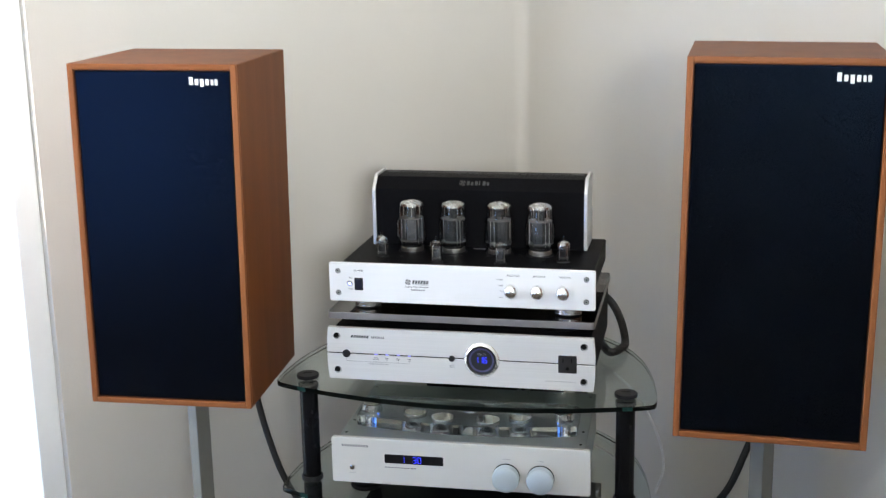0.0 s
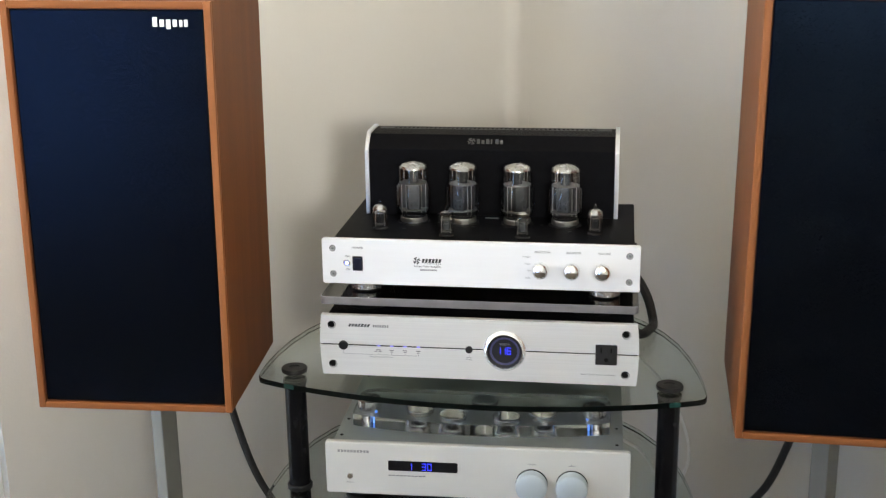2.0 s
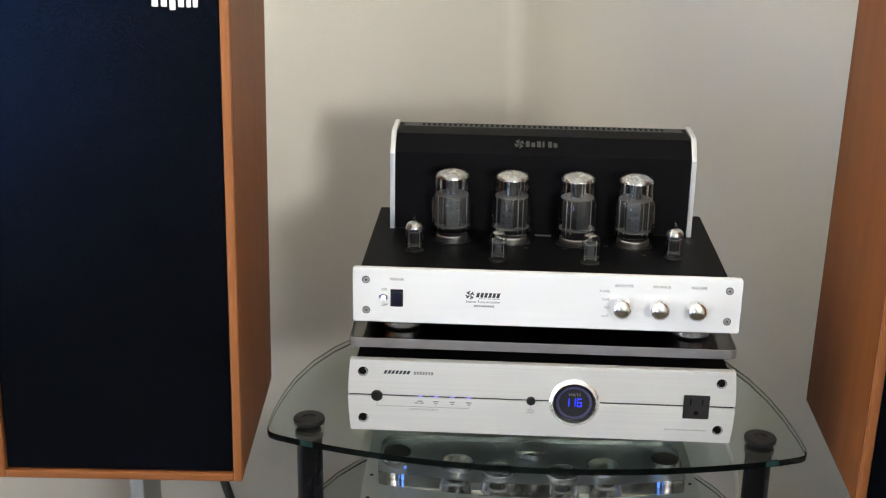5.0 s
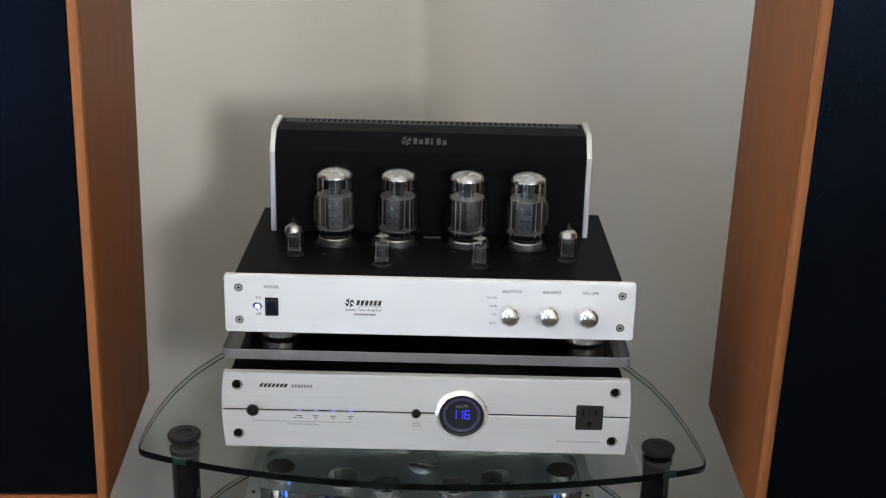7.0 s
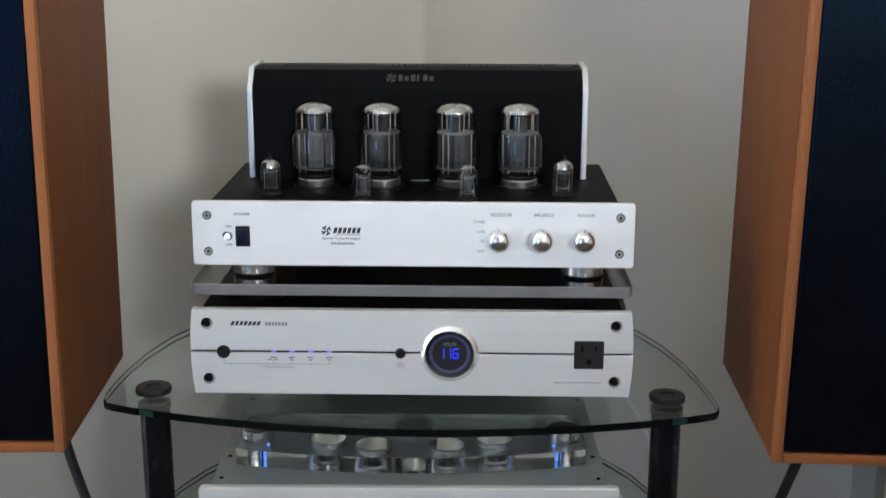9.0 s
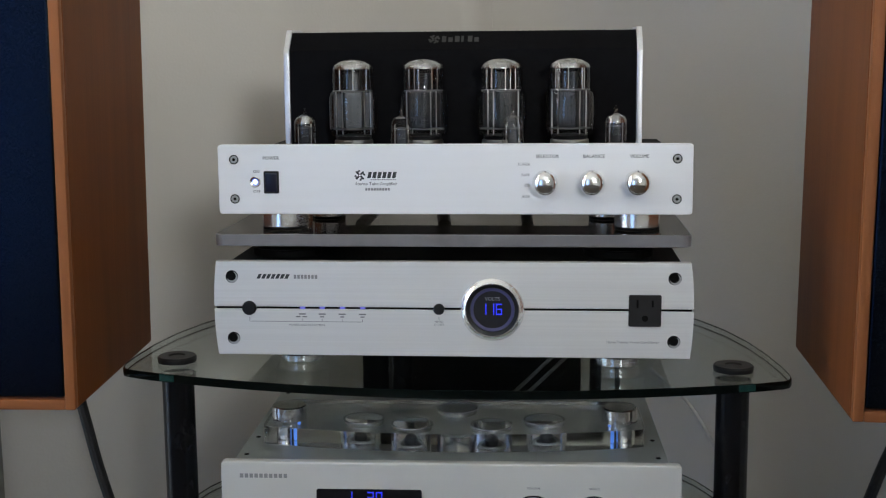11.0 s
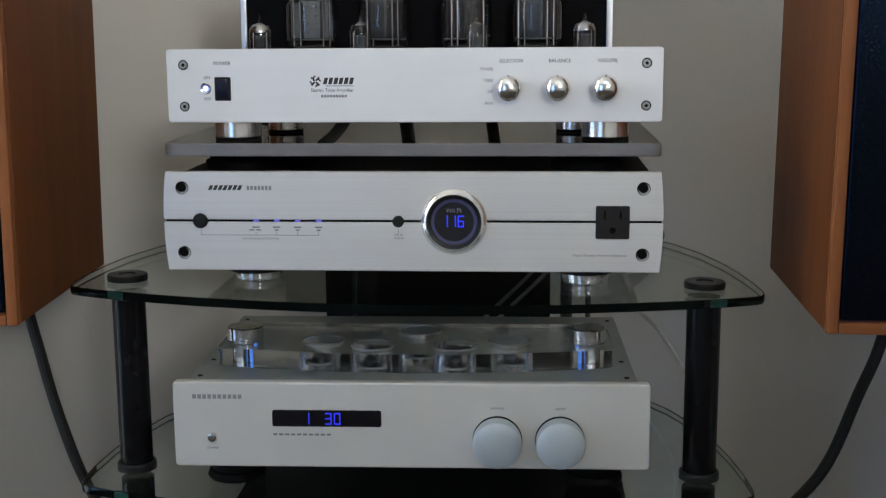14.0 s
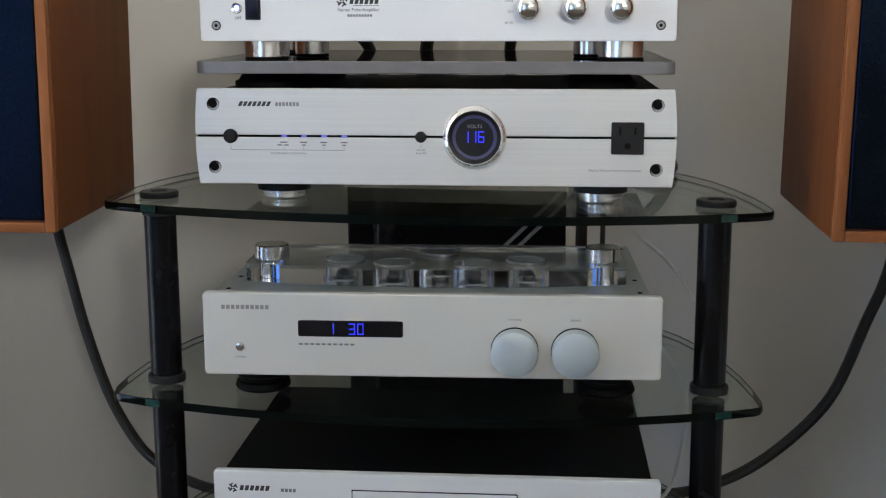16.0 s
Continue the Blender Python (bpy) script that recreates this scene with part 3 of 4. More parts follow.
for x, r in ((-0.185, 0.0066), (-0.0105, 0.0051)):
    part("push_button", lathe(bmesh.new(), [(0, -0.002), (r, -0.002), (r, 0.0018), (r * 0.8, 0.0032), (0, 0.0036)], (x, 0, PSEAM + B), "y", 28), BLACK_PLASTIC, cond, "round black push button")
MX = 0.038
meter = part("meter_bezel", lathe(bmesh.new(), [(0.0288, -0.002), (0.0288, 0.0008), (0.0280, 0.0020), (0.0246, 0.0044), (0.0238, 0.0044), (0.0238, -0.002)], (MX, 0, PSEAM + B), "y", 64), POLISHED, cond, "polished aluminium ring")
part("meter_ring", lathe(bmesh.new(), [(0.0238, 0.0040), (0.0205, 0.0030), (0.0198, 0.0016), (0.0198, 0.0), (0.0238, 0.0)], (MX, 0, PSEAM + B), "y", 64), BLACK_PLASTIC, meter)
part("meter_halo", lathe(bmesh.new(), [(0.0199, 0.0018), (0.0172, 0.0014), (0.0172, 0.0002), (0.0199, 0.0002)], (MX, 0, PSEAM + B), "y", 64), HALO, meter, "dim violet lit ring")
part("meter_face", disc(0.0174, 0.0002, 0.0013, (MX, 0, PSEAM + B), "y", 0, 48), METER_FACE, meter)
lettering("scale_word", "VOLTS", 0.0046, MX, -0.0016, PSEAM + 0.0098 + B, GREY_PRINT, meter)
digits("figures", "116", MX - 0.0103, PSEAM + 0.0005 + B, 0.0045, 0.0092, -0.0016, DIGIT, meter, 1.55)
outlet = part("outlet", front_plate(rounded(0.160, 0.189, 0.7065 + B, 0.7352 + B, 0.0014), -0.0016, 0.010), OUTLET, cond, "black three-pin mains outlet")
bm = bmesh.new()
box(bm, 0.1668, 0.1686, -0.0019, 0.0, 0.7238 + B, 0.7312 + B)
box(bm, 0.1802, 0.1820, -0.0019, 0.0, 0.7244 + B, 0.7306 + B)
part("slot", bm, GROOVE, outlet)
part("slot", disc(0.0028, 0.0, 0.0003, (0.1745, -0.0016, 0.7140 + B), "y", 0, 20), GROOVE, outlet)
for i, x in enumerate((-0.136, -0.1178, -0.0992, -0.0806)):
    part("indicator", boxed(x - 0.0024, x + 0.0024, 0.0014, 0.0024, PSEAM - 0.0007 + B, PSEAM + 0.0007 + B), BLUE_LED, cond, "blue indicator light")
    bars("caption", x - 0.0032, 0.7155 + B, 0.0064, 0.0012, 0.0, PALE_INK, cond)
    bars("caption", x - (0.006 if i == 0 else 0.0018), 0.7130 + B, 0.012 if i == 0 else 0.0036, 0.0011, 0.0, PALE_INK, cond, 1 if i == 0 else 0)
    part("tick", boxed(x - 0.00018, x + 0.00018, -0.0002, 0.0003, 0.7085 + B, 0.7112 + B), PALE_INK, cond)
part("rule", boxed(-0.1852, -0.0804, -0.0002, 0.0003, 0.7082 + B, 0.7086 + B), PALE_INK, cond)
part("tick", boxed(-0.1852, -0.1848, -0.0002, 0.0003, 0.7086 + B, 0.7125 + B), PALE_INK, cond)
lettering("caption", "POWER AND FILTRATION", 0.0028, -0.1320, -0.0002, 0.7052 + B, PALE_INK, cond)
bars("maker_mark", -0.1765, 0.7503 + B, 0.0300, 0.0042, 0.0, INK, cond, 6, 0.5)
bars("model_mark", -0.1430, 0.7500 + B, 0.0225, 0.0036, 0.0, GREY_PRINT, cond, 6)
part("tick", boxed(-0.0107, -0.0103, -0.0002, 0.0003, 0.7108 + B, 0.7140 + B), PALE_INK, cond)
lettering("caption", "METER", 0.0027, -0.0105, -0.0002, 0.7090 + B, PALE_INK, cond)
lettering("caption", "LIGHTS", 0.0027, -0.0105, -0.0002, 0.7063 + B, PALE_INK, cond)
lettering("caption", "Home Theater Power Conditioner", 0.0033, 0.1640, -0.0002, 0.6918 + B, PALE_INK, cond)
for x, y in ((-0.153, 0.080), (0.155, 0.080), (-0.153, 0.285), (0.155, 0.285)):
    ft = part("foot", lathe(bmesh.new(), [(0, 0.0105), (0.026, 0.0105), (0.026, 0.0285), (0, 0.0285)], (x, y, 0), "z"), BLACK_PLASTIC, cond, "black and chrome round foot")
    up = 0.0020 - 0.0059 * x
    part("foot_ring", lathe(bmesh.new(), [(0, up), (0.0200, up), (0.0212, up + 0.0010), (0.0212, 0.0050), (0.0204, 0.0054), (0.0204, 0.0060), (0.0226, 0.0064), (0.0226, 0.0098), (0.0218, 0.0104), (0, 0.0104)], (x, y, 0), "z", 40), POLISHED, ft, "chrome foot ring")

# ---- smoked shelf on pads above it ----
ACR0, ACR1 = 0.7770, 0.7883
for x, y in ((-0.163, 0.072), (0.154, 0.072), (-0.150, 0.245), (0.160, 0.245)):
    pad = thing("isolation_pad", pose(x, y, PZ1 - 0.004), "stepped round black rubber isolation pad on power conditioner", "isolation pad", "pads under the smoked shelf")
    part("pad_base", disc(0.033, 0.0, 0.008, bevel=0.001), RUBBER, pad)
    part("pad_top", lathe(bmesh.new(), [(0, 0.008), (0.030, 0.008), (0.026, 0.0145), (0.022, 0.0169), (0, 0.0169)]), RUBBER, pad)
def edge_band(outer, inner, z0, z1, soft):
    """A closed band round a board, its outer rims softened."""
    bm = bmesh.new()
    rows = [(inner, z0), (outer, z0 + soft), (outer, z1 - soft), (inner, z1)]
    rings = [[bm.verts.new((x, y, z)) for x, y in line] for line, z in rows]
    n = len(outer)
    for lo, hi in zip(rings, rings[1:] + rings[:1]):
        for i in range(n):
            bm.faces.new((lo[i], lo[(i + 1) % n], hi[(i + 1) % n], hi[i]))
    bmesh.ops.recalc_face_normals(bm, faces=bm.faces)
    return bm


plinth = thing("acrylic_shelf", pose(0, 0, ACR0), "smoke grey acrylic plinth board lying on black pads", "shelf board")
THICK = ACR1 - ACR0
part("board", prism(bmesh.new(), rounded(-0.2165, 0.2150, 0.007, 0.314, 0.007), 0.0002, THICK - 0.0002, 0, None, 0), SMOKED, plinth, "smoke grey see-through board")
part("edge_band", edge_band(rounded(-0.2175, 0.2160, 0.006, 0.315, 0.008), rounded(-0.2166, 0.2151, 0.0069, 0.3141, 0.0071), 0.0, THICK, 0.0007), SMOKED_EDGE, plinth, "frosted grey cut edge")

# ---- tube amplifier ----
JZ0, JZ1, JTOP = 0.806, 0.8695, 0.855
amp = thing("tube_amplifier", pose(0.0015, 0.012, ACR1), "tube amplifier, white front plate, black chassis, glowing blue power light", "amplifier")
K = -ACR1
part("front_panel", front_plate(rounded(-0.2145, 0.2145, JZ0 + K, JZ1 + K, 0.003), 0.0, 0.008, 0.0008), SATIN, amp, "satin white aluminium front panel")
part("chassis", boxed(-0.2110, 0.2070, 0.0085, 0.280, JZ0 + 0.0120 + K, JTOP + K, 0.0015), BLACK_COAT, amp, "black powder coated steel chassis")
for x in (-0.1995, 0.2005):
    for z in (0.856, 0.820):
        sc = part("screw", lathe(bmesh.new(), [(0.0043, 0.0), (0.0043, 0.0004), (0, 0.0004)], (x, 0, z + K), "y", 24), GROOVE, amp, "steel socket screw in dark recess")
        part("screw_head", lathe(bmesh.new(), [(0.0034, 0.0004), (0.0034, 0.0008), (0.0030, 0.0012), (0.0017, 0.0012), (0.0016, 0.0006), (0, 0.0006)], (x, 0, z + K), "y", 24), SCREW_GREY, sc)
        part("socket", disc(0.0015, 0.0006, 0.0008, (x, 0, z + K), "y", 0, 6), GROOVE, sc)
sw = part("power_switch", front_plate(rounded(-0.1723, -0.1582, 0.8250 + K, 0.8455 + K, 0.001), -0.0012, 0.006), BLACK_PLASTIC, amp, "black rocker power switch")
part("rocker", boxed(-0.1708, -0.1597, -0.0030, -0.0006, 0.8265 + K, 0.8440 + K, 0.0012, m=Matrix.Translation((0, 0, 0.8352 + K)) @ pose(0, 0, 0, 6) @ Matrix.Translation((0, 0, -0.8352 - K))), SWITCH_NAVY, sw, "dark navy rocker")
led = part("light_bezel", lathe(bmesh.new(), [(0.0050, -0.001), (0.0050, 0.0008), (0.0043, 0.0014), (0.0031, 0.0010), (0.0031, -0.001)], (-0.1802, 0, 0.8356 + K), "y", 28), CHROME, amp, "small chrome light bezel")
part("power_light", lathe(bmesh.new(), [(0.0024, 0.0), (0.0020, 0.0012), (0, 0.0018)], (-0.1802, 0, 0.8356 + K), "y", 24), WHITE_LED, led, "lit ice-blue power light")
part("light_ring", lathe(bmesh.new(), [(0.0031, 0.0), (0.0031, 0.0008), (0.0024, 0.0010), (0.0024, 0.0)], (-0.1802, 0, 0.8356 + K), "y", 24), RING_BLUE, led, "blue lit ring")
for x, word in ((0.0835, "SELECTOR"), (0.1248, "BALANCE"), (0.1652, "VOLUME")):
    kn = part("knob", lathe(bmesh.new(), [(0, -0.001), (0.0080, -0.001), (0.0080, 0.004), (0.0100, 0.0045), (0.0113, 0.0075), (0.0113, 0.0115), (0.0105, 0.0150), (0.0085, 0.0180), (0.0050, 0.0198), (0, 0.0204)], (x, 0, 0.8354 + K), "y", 40), CHROME, amp, "polished chrome dome knob")
    part("pointer", boxed(x - 0.0004, x + 0.0004, -0.0152, -0.0125, 0.8354 + 0.0095 + K, 0.8354 + 0.0112 + K), GROOVE, kn)
    lettering("caption", word, 0.0044, x + 0.002, -0.0002, 0.8582 + K, INK, amp)
for z, word in ((0.8512, "TUNER"), (0.8415, "TAPE"), (0.8322, "CD"), (0.8222, "AUX")):
    lettering("caption", word, 0.0036, 0.0700, -0.0002, z + K, PALE_INK, amp, "RIGHT")
lettering("caption", "POWER", 0.0044, -0.1652, -0.0002, 0.8572 + K, INK, amp)
lettering("caption", "ON", 0.0038, -0.1790, -0.0002, 0.8450 + K, INK, amp)
lettering("caption", "OFF", 0.0038, -0.1790, -0.0002, 0.8266 + K, INK, amp)
lettering("caption", "Stereo Tube Amplifier", 0.0042, -0.0690, -0.0002, 0.8338 + K, INK, amp)
bars("model_mark", -0.0790, 0.8288 + K, 0.0230, 0.0022, 0.0, PALE_INK, amp, 8)


def emblem(name, cx, cz, r, y, mat, parent, m=None):
    """A maker's mark as a plain knot of four slanted pieces."""
    bm = bmesh.new()
    for q in range(4):
        turn = Matrix.Translation((cx, 0, cz)) @ pose(0, 0, 0, 0, 90 * q + 45, 0)
        box(bm, -r * 0.16, r * 0.16, y - 0.0003, y + 0.0003, r * 0.15, r * 0.95, m=turn)
        box(bm, r * 0.10, r * 0.62, y - 0.0003, y + 0.0003, r * 0.50, r * 0.78, m=turn)
    if m is not None:
        bmesh.ops.transform(bm, matrix=m, verts=bm.verts)
    return part(name, bm, mat, parent)


emblem("maker_emblem", -0.0838, 0.8415 + K, 0.0052, 0.0, INK, amp)
bars("maker_mark", -0.0765, 0.8418 + K, 0.0270, 0.0056, 0.0, INK, amp, 5, 0.25)
bars("maker_strap", -0.0740, 0.8376 + K, 0.0240, 0.0008, 0.0, PALE_INK, amp, 11)
for x, y, s in ((-0.1620, 0.040, 0.88), (0.1685, 0.040, 0.88), (-0.1325, 0.1135, 0.70), (0.1430, 0.1135, 0.70), (-0.1620, 0.240, 0.88), (0.1685, 0.240, 0.88)):
    ft = part("foot", lathe(bmesh.new(), [(0, 0.0022), (0.0235 * s, 0.0022), (0.0240 * s, 0.003), (0.0240 * s, 0.0286), (0.0235 * s, 0.0297), (0, 0.0297)], (x, y, 0), "z", 40), FOOT_CHROME, amp, "polished chrome cylindrical foot")
    part("foot_pad", disc(0.0235 * s, 0.0002, 0.0022, (x, y, 0)), RUBBER, ft)

# transformer cover: white side plates and a black sheet between
HY = -0.012
HB, HT = 0.0987, 0.1179
STAND_UP = Matrix.Translation((0, 0, JTOP + K)) @ Matrix(((0, 0, 1, 0), (1, 0, 0, 0), (0, 1, 0, 0), (0, 0, 0, 1)))
cover = part("transformer_cover", prism(bmesh.new(), [(0.203 + HY, 0.0), (0.203 + HY, HB), (0.2035 + HY, HB + 0.001), (0.2215 + HY, HT), (0.2245 + HY, HT + 0.0003), (0.279 + HY, HT + 0.0003), (0.282 + HY, HT - 0.003), (0.282 + HY, 0.0)], -0.1843, 0.1770, 0.0, STAND_UP), BLACK_COAT, amp, "black steel transformer cover with chamfered top")
SIDE = [(0.2005 + HY, 0.0003), (0.2005 + HY, HB - 0.002), (0.2022 + HY, HB + 0.0010), (0.2205 + HY, HT + 0.0018), (0.2240 + HY, HT + 0.0034), (0.281 + HY, HT + 0.0034), (0.2845 + HY, HT + 0.001), (0.2845 + HY, 0.0003)]
for x0, x1 in ((-0.1905, -0.1845), (0.1772, 0.1832)):
    part("side_plate", prism(bmesh.new(), SIDE, x0, x1, 0.0006, STAND_UP), SIDE_ALLOY, amp, "satin silver side plate")
TOPZ = JTOP + K + HT + 0.0003
vent = part("vent_strip", boxed(-0.1780, 0.1710, 0.2580 + HY, 0.2780 + HY, TOPZ - 0.0005, TOPZ + 0.0006, 0.0003, 1), VENT_STEEL, cover, "dark grey perforated steel strip")
slot_mesh = mesh_of("vent_slot", boxed(-0.0016, 0.0016, 0.2625 + HY, 0.2735 + HY, TOPZ + 0.0005, TOPZ + 0.0009), GROOVE)
for i in range(46):
    slot = new("vent_slot", slot_mesh)
    slot.parent, slot.location = vent, (-0.1535 + 0.300 * i / 45, 0, 0)
SLOPE = Matrix.Translation((-0.003, 0.2133 + HY, JTOP + K + (HB + HT) / 2 + 0.0016)) @ pose(0, 0, 0, -43.5)
emblem("maker_emblem", -0.0295, 0.0, 0.0062, -0.0004, HOOD_PRINT, cover, SLOPE)
mk = bmesh.new()
for i, (w0, h) in enumerate(((0.0055, 0.008), (0.0055, 0.006), (0.0060, 0.008), (0.0028, 0.008), (0.0058, 0.008), (0.0055, 0.006))):
    box(mk, -0.0215 + 0.0068 * i, -0.0215 + 0.0068 * i + w0 * 0.8, -0.0007, 0.0, -0.004, -0.004 + h)
bmesh.ops.transform(mk, matrix=SLOPE, verts=mk.verts)
part("maker_mark", mk, HOOD_PRINT, cover)
part("name_slot", boxed(-0.010, 0.010, 0.1760, 0.1810, JTOP + K - 0.0002, JTOP + K + 0.0006), STEEL, amp)
for x, y in ((-0.074, 0.145), (0.075, 0.145), (-0.022, 0.128), (0.024, 0.128), (-0.12, 0.110), (0.118, 0.113)):
    part("deck_screw", disc(0.0028, 0.0, 0.0007, (x, y, JTOP + K), "z", 0, 12), BLACK_PLASTIC, amp)


def power_tube(x, y, turn):
    """A large output valve plugged into the deck."""
    t = thing("power_tube", pose(x, y, JTOP, 0, 0, turn) @ Matrix.Diagonal((1.05, 1.05, 1.02, 1)), "large clear glass power valve with silver top on amplifier deck", "vacuum tube", "row of power tubes")
    part("socket", lathe(bmesh.new(), [(0.0175, 0.0), (0.0225, 0.0), (0.0225, 0.0012), (0.0190, 0.0018), (0.0175, 0.0018)], seg=40), BLACK_PLASTIC, t)
    part("base_ring", lathe(bmesh.new(), [(0, 0.0010), (0.0182, 0.0010), (0.0186, 0.002), (0.0186, 0.0078), (0.0178, 0.0088), (0, 0.0088)], seg=40), STEEL, t, "dull steel base ring")
    part("collar", lathe(bmesh.new(), [(0, 0.0088), (0.0168, 0.0088), (0.0172, 0.0110), (0.0176, 0.0130), (0, 0.0130)], seg=40), BLACK_PLASTIC, t)
    b = part("bulb", lathe(bmesh.new(), [(0.0186, 0.0122), (0.0216, 0.0140), (0.0236, 0.0172), (0.0243, 0.0215), (0.0243, 0.0500), (0.0238, 0.0535), (0.0222, 0.0562), (0.0210, 0.0580), (0.0206, 0.0605), (0.0204, 0.0755), (0.0202, 0.0795), (0.0188, 0.0828), (0.0146, 0.0856), (0.0095, 0.0874), (0.0040, 0.0883), (0, 0.0885)], seg=48), BULB, t, "clear glass bulb")
    b.visible_shadow = False
    part("getter", lathe(bmesh.new(), [(0.0199, 0.0786), (0.0198, 0.0796), (0.0183, 0.0824), (0.0143, 0.0851), (0.0092, 0.0868), (0.0040, 0.0877), (0, 0.0879), (0, 0.0872), (0.0090, 0.0862), (0.0138, 0.0845), (0.0175, 0.0820), (0.0194, 0.0788)], seg=48), GETTER, b, "silver getter film")
    bm = bmesh.new()
    prism(bm, rounded(-0.0088, 0.0088, -0.0125, 0.0125, 0.0022, 3), 0.0205, 0.0560)
    for k in (-1, 1):
        box(bm, k * 0.0088, k * 0.0192, -0.0016, 0.0016, 0.0210, 0.0555, 0.0004, 1)
        box(bm, k * 0.0128 - 0.0008, k * 0.0128 + 0.0008, -0.0030, 0.0030, 0.0210, 0.0555)
    an = part("anode", bm, PLATE_GREY, t, "grey metal anode")
    for sy in (-1, 1):
        part("anode_face", boxed(-0.0076, 0.0076, sy * 0.0126, sy * 0.0131, 0.0212, 0.0553), ANODE_FACE, an, "smooth blue grey anode face")
        bm = bmesh.new()
        for col in (-0.0034, 0.0042):
            for row in range(4):
                lathe(bm, [(0, 0.0), (0.0010, 0.0), (0.0010, 0.0003), (0, 0.0003)], (col, sy * 0.0131 + (0.0002 if sy > 0 else 0.0), 0.0265 + 0.0078 * row), "y", 8)
        part("vent_hole", bm, GROOVE, an)
    for z, r in ((0.0190, 0.0198), (0.0565, 0.0190)):
        part("mica_disc", disc(r, z, z + 0.0010, seg=28), MICA, t, "pale mica spacer disc")
    part("upper_can", prism(bmesh.new(), rounded(-0.0066, 0.0066, -0.0045, 0.0045, 0.0030), 0.0578, 0.0740), PLATE_GREY, t, "blue grey metal upper plate")
    for x0, y0, z0 in ((-0.0128, -0.0050, 0.0578), (0.0128, -0.0050, 0.0578), (-0.0128, 0.0050, 0.0578), (0.0128, 0.0050, 0.0578), (0.0, -0.0085, 0.0578)):
        part("support_rod", disc(0.0007, z0, 0.0785, (x0, y0, 0), seg=8), CHROME, t)
    for x0 in (-0.0165, -0.0105, 0.0105, 0.0165):
        part("support_rod", disc(0.0006, 0.0132, 0.0565, (x0, -0.0040, 0), seg=8), STEEL, t)
    return t


def small_tube(x, y, silver):
    """A small signal valve with a pointed seal."""
    t = thing("signal_tube", pose(x, y, JTOP) @ Matrix.Diagonal((1.03, 1.03, 1.05, 1)), "small clear glass signal valve with pointed tip on amplifier deck" if silver else "small clear glass signal valve near amplifier front panel", "vacuum tube", "row of signal tubes")
    part("socket", lathe(bmesh.new(), [(0, 0.0), (0.0104, 0.0), (0.0104, 0.0008), (0.0090, 0.0026), (0, 0.0030)], seg=28), BLACK_PLASTIC, t)
    b = part("bulb", lathe(bmesh.new(), [(0.0092, 0.0012), (0.0101, 0.0030), (0.0101, 0.0275), (0.0092, 0.0300), (0.0075, 0.0325), (0.0040, 0.0340), (0.0018, 0.0350), (0.0014, 0.0385), (0.0006, 0.0415), (0, 0.0420)], seg=32), BULB, t, "clear glass bulb")
    b.visible_shadow = False
    if silver:
        part("getter", lathe(bmesh.new(), [(0.0096, 0.0262), (0.0096, 0.0272), (0.0088, 0.0297), (0.0071, 0.0321), (0.0038, 0.0335), (0, 0.0340), (0, 0.0332), (0.0068, 0.0316), (0.0085, 0.0293), (0.0088, 0.0262)], seg=32), GETTER, b, "silver getter film")
    else:
        part("getter", lathe(bmesh.new(), [(0.0070, 0.0322), (0.0038, 0.0334), (0, 0.0337), (0, 0.0332), (0.0068, 0.0318)], seg=32), GETTER, b, "silver getter film")
    part("anode", prism(bmesh.new(), rounded(-0.0046, 0.0046, -0.0036, 0.0036, 0.0015, 3), 0.0085, 0.0235), PLATE_GREY if silver else ANODE_FACE, t, "grey metal anode")
    for x0 in (-0.0062, 0.0062):
        part("support_rod", disc(0.0005, 0.0035, 0.0260, (x0, -0.0016, 0), seg=8), STEEL, t)
    for x0 in (-0.0040, -0.0013, 0.0013, 0.0040):
        part("pin_wire", disc(0.0004, 0.0030, 0.0070, (x0, -0.0045, 0), seg=6), CHROME, t)
    for z in (0.0065, 0.0220):
        part("mica_disc", disc(0.0082, z, z + 0.0007, seg=20), MICA, t)
    return t


for x, a in ((-0.1105, 10), (-0.0385, -25), (0.0405, 30), (0.1095, -12)):
    power_tube(x, 0.165, a)
for x, y, s in ((-0.1525, 0.121, True), (-0.0530, 0.094, False), (0.0540, 0.094, False), (0.1535, 0.122, True)):
    small_tube(x, y, s)

# ---- preamplifier on the second shelf ----
pre = thing("preamplifier", pose(-0.003, 0.004, 0.470, 0, 0, 1.2), "pearl silver preamplifier with blue display on second glass shelf", "preamplifier")
CZ0, CZ1 = 0.0245, 0.1042
part("front_panel", front_plate(rounded(-0.2145, 0.2145, CZ0, CZ1, 0.004), 0.0, 0.010, 0.0015), CREAM, pre, "pearl silver aluminium front panel")
part("chassis", boxed(-0.205, 0.205, 0.0105, 0.270, CZ0 + 0.003, CZ1 - 0.003, 0.0015), PALE_DECK, pre, "grey silver alloy chassis")
DZ = CZ1 - 0.003
slab_line = [(x, 0.040 + 0.022 * (x / 0.186) ** 2) for x in [-0.180 + 0.36 * i / 20 for i in range(21)]]
slab_line += [(0.1855, 0.064), (0.187, 0.070), (0.187, 0.140), (0.181, 0.155), (0.170, 0.160), (-0.170, 0.160), (-0.181, 0.155), (-0.187, 0.140), (-0.187, 0.070), (-0.1855, 0.064)]
HOLES = ((-0.090, 0.092), (-0.040, 0.074), (0.002, 0.131), (0.038, 0.073), (0.090, 0.092))


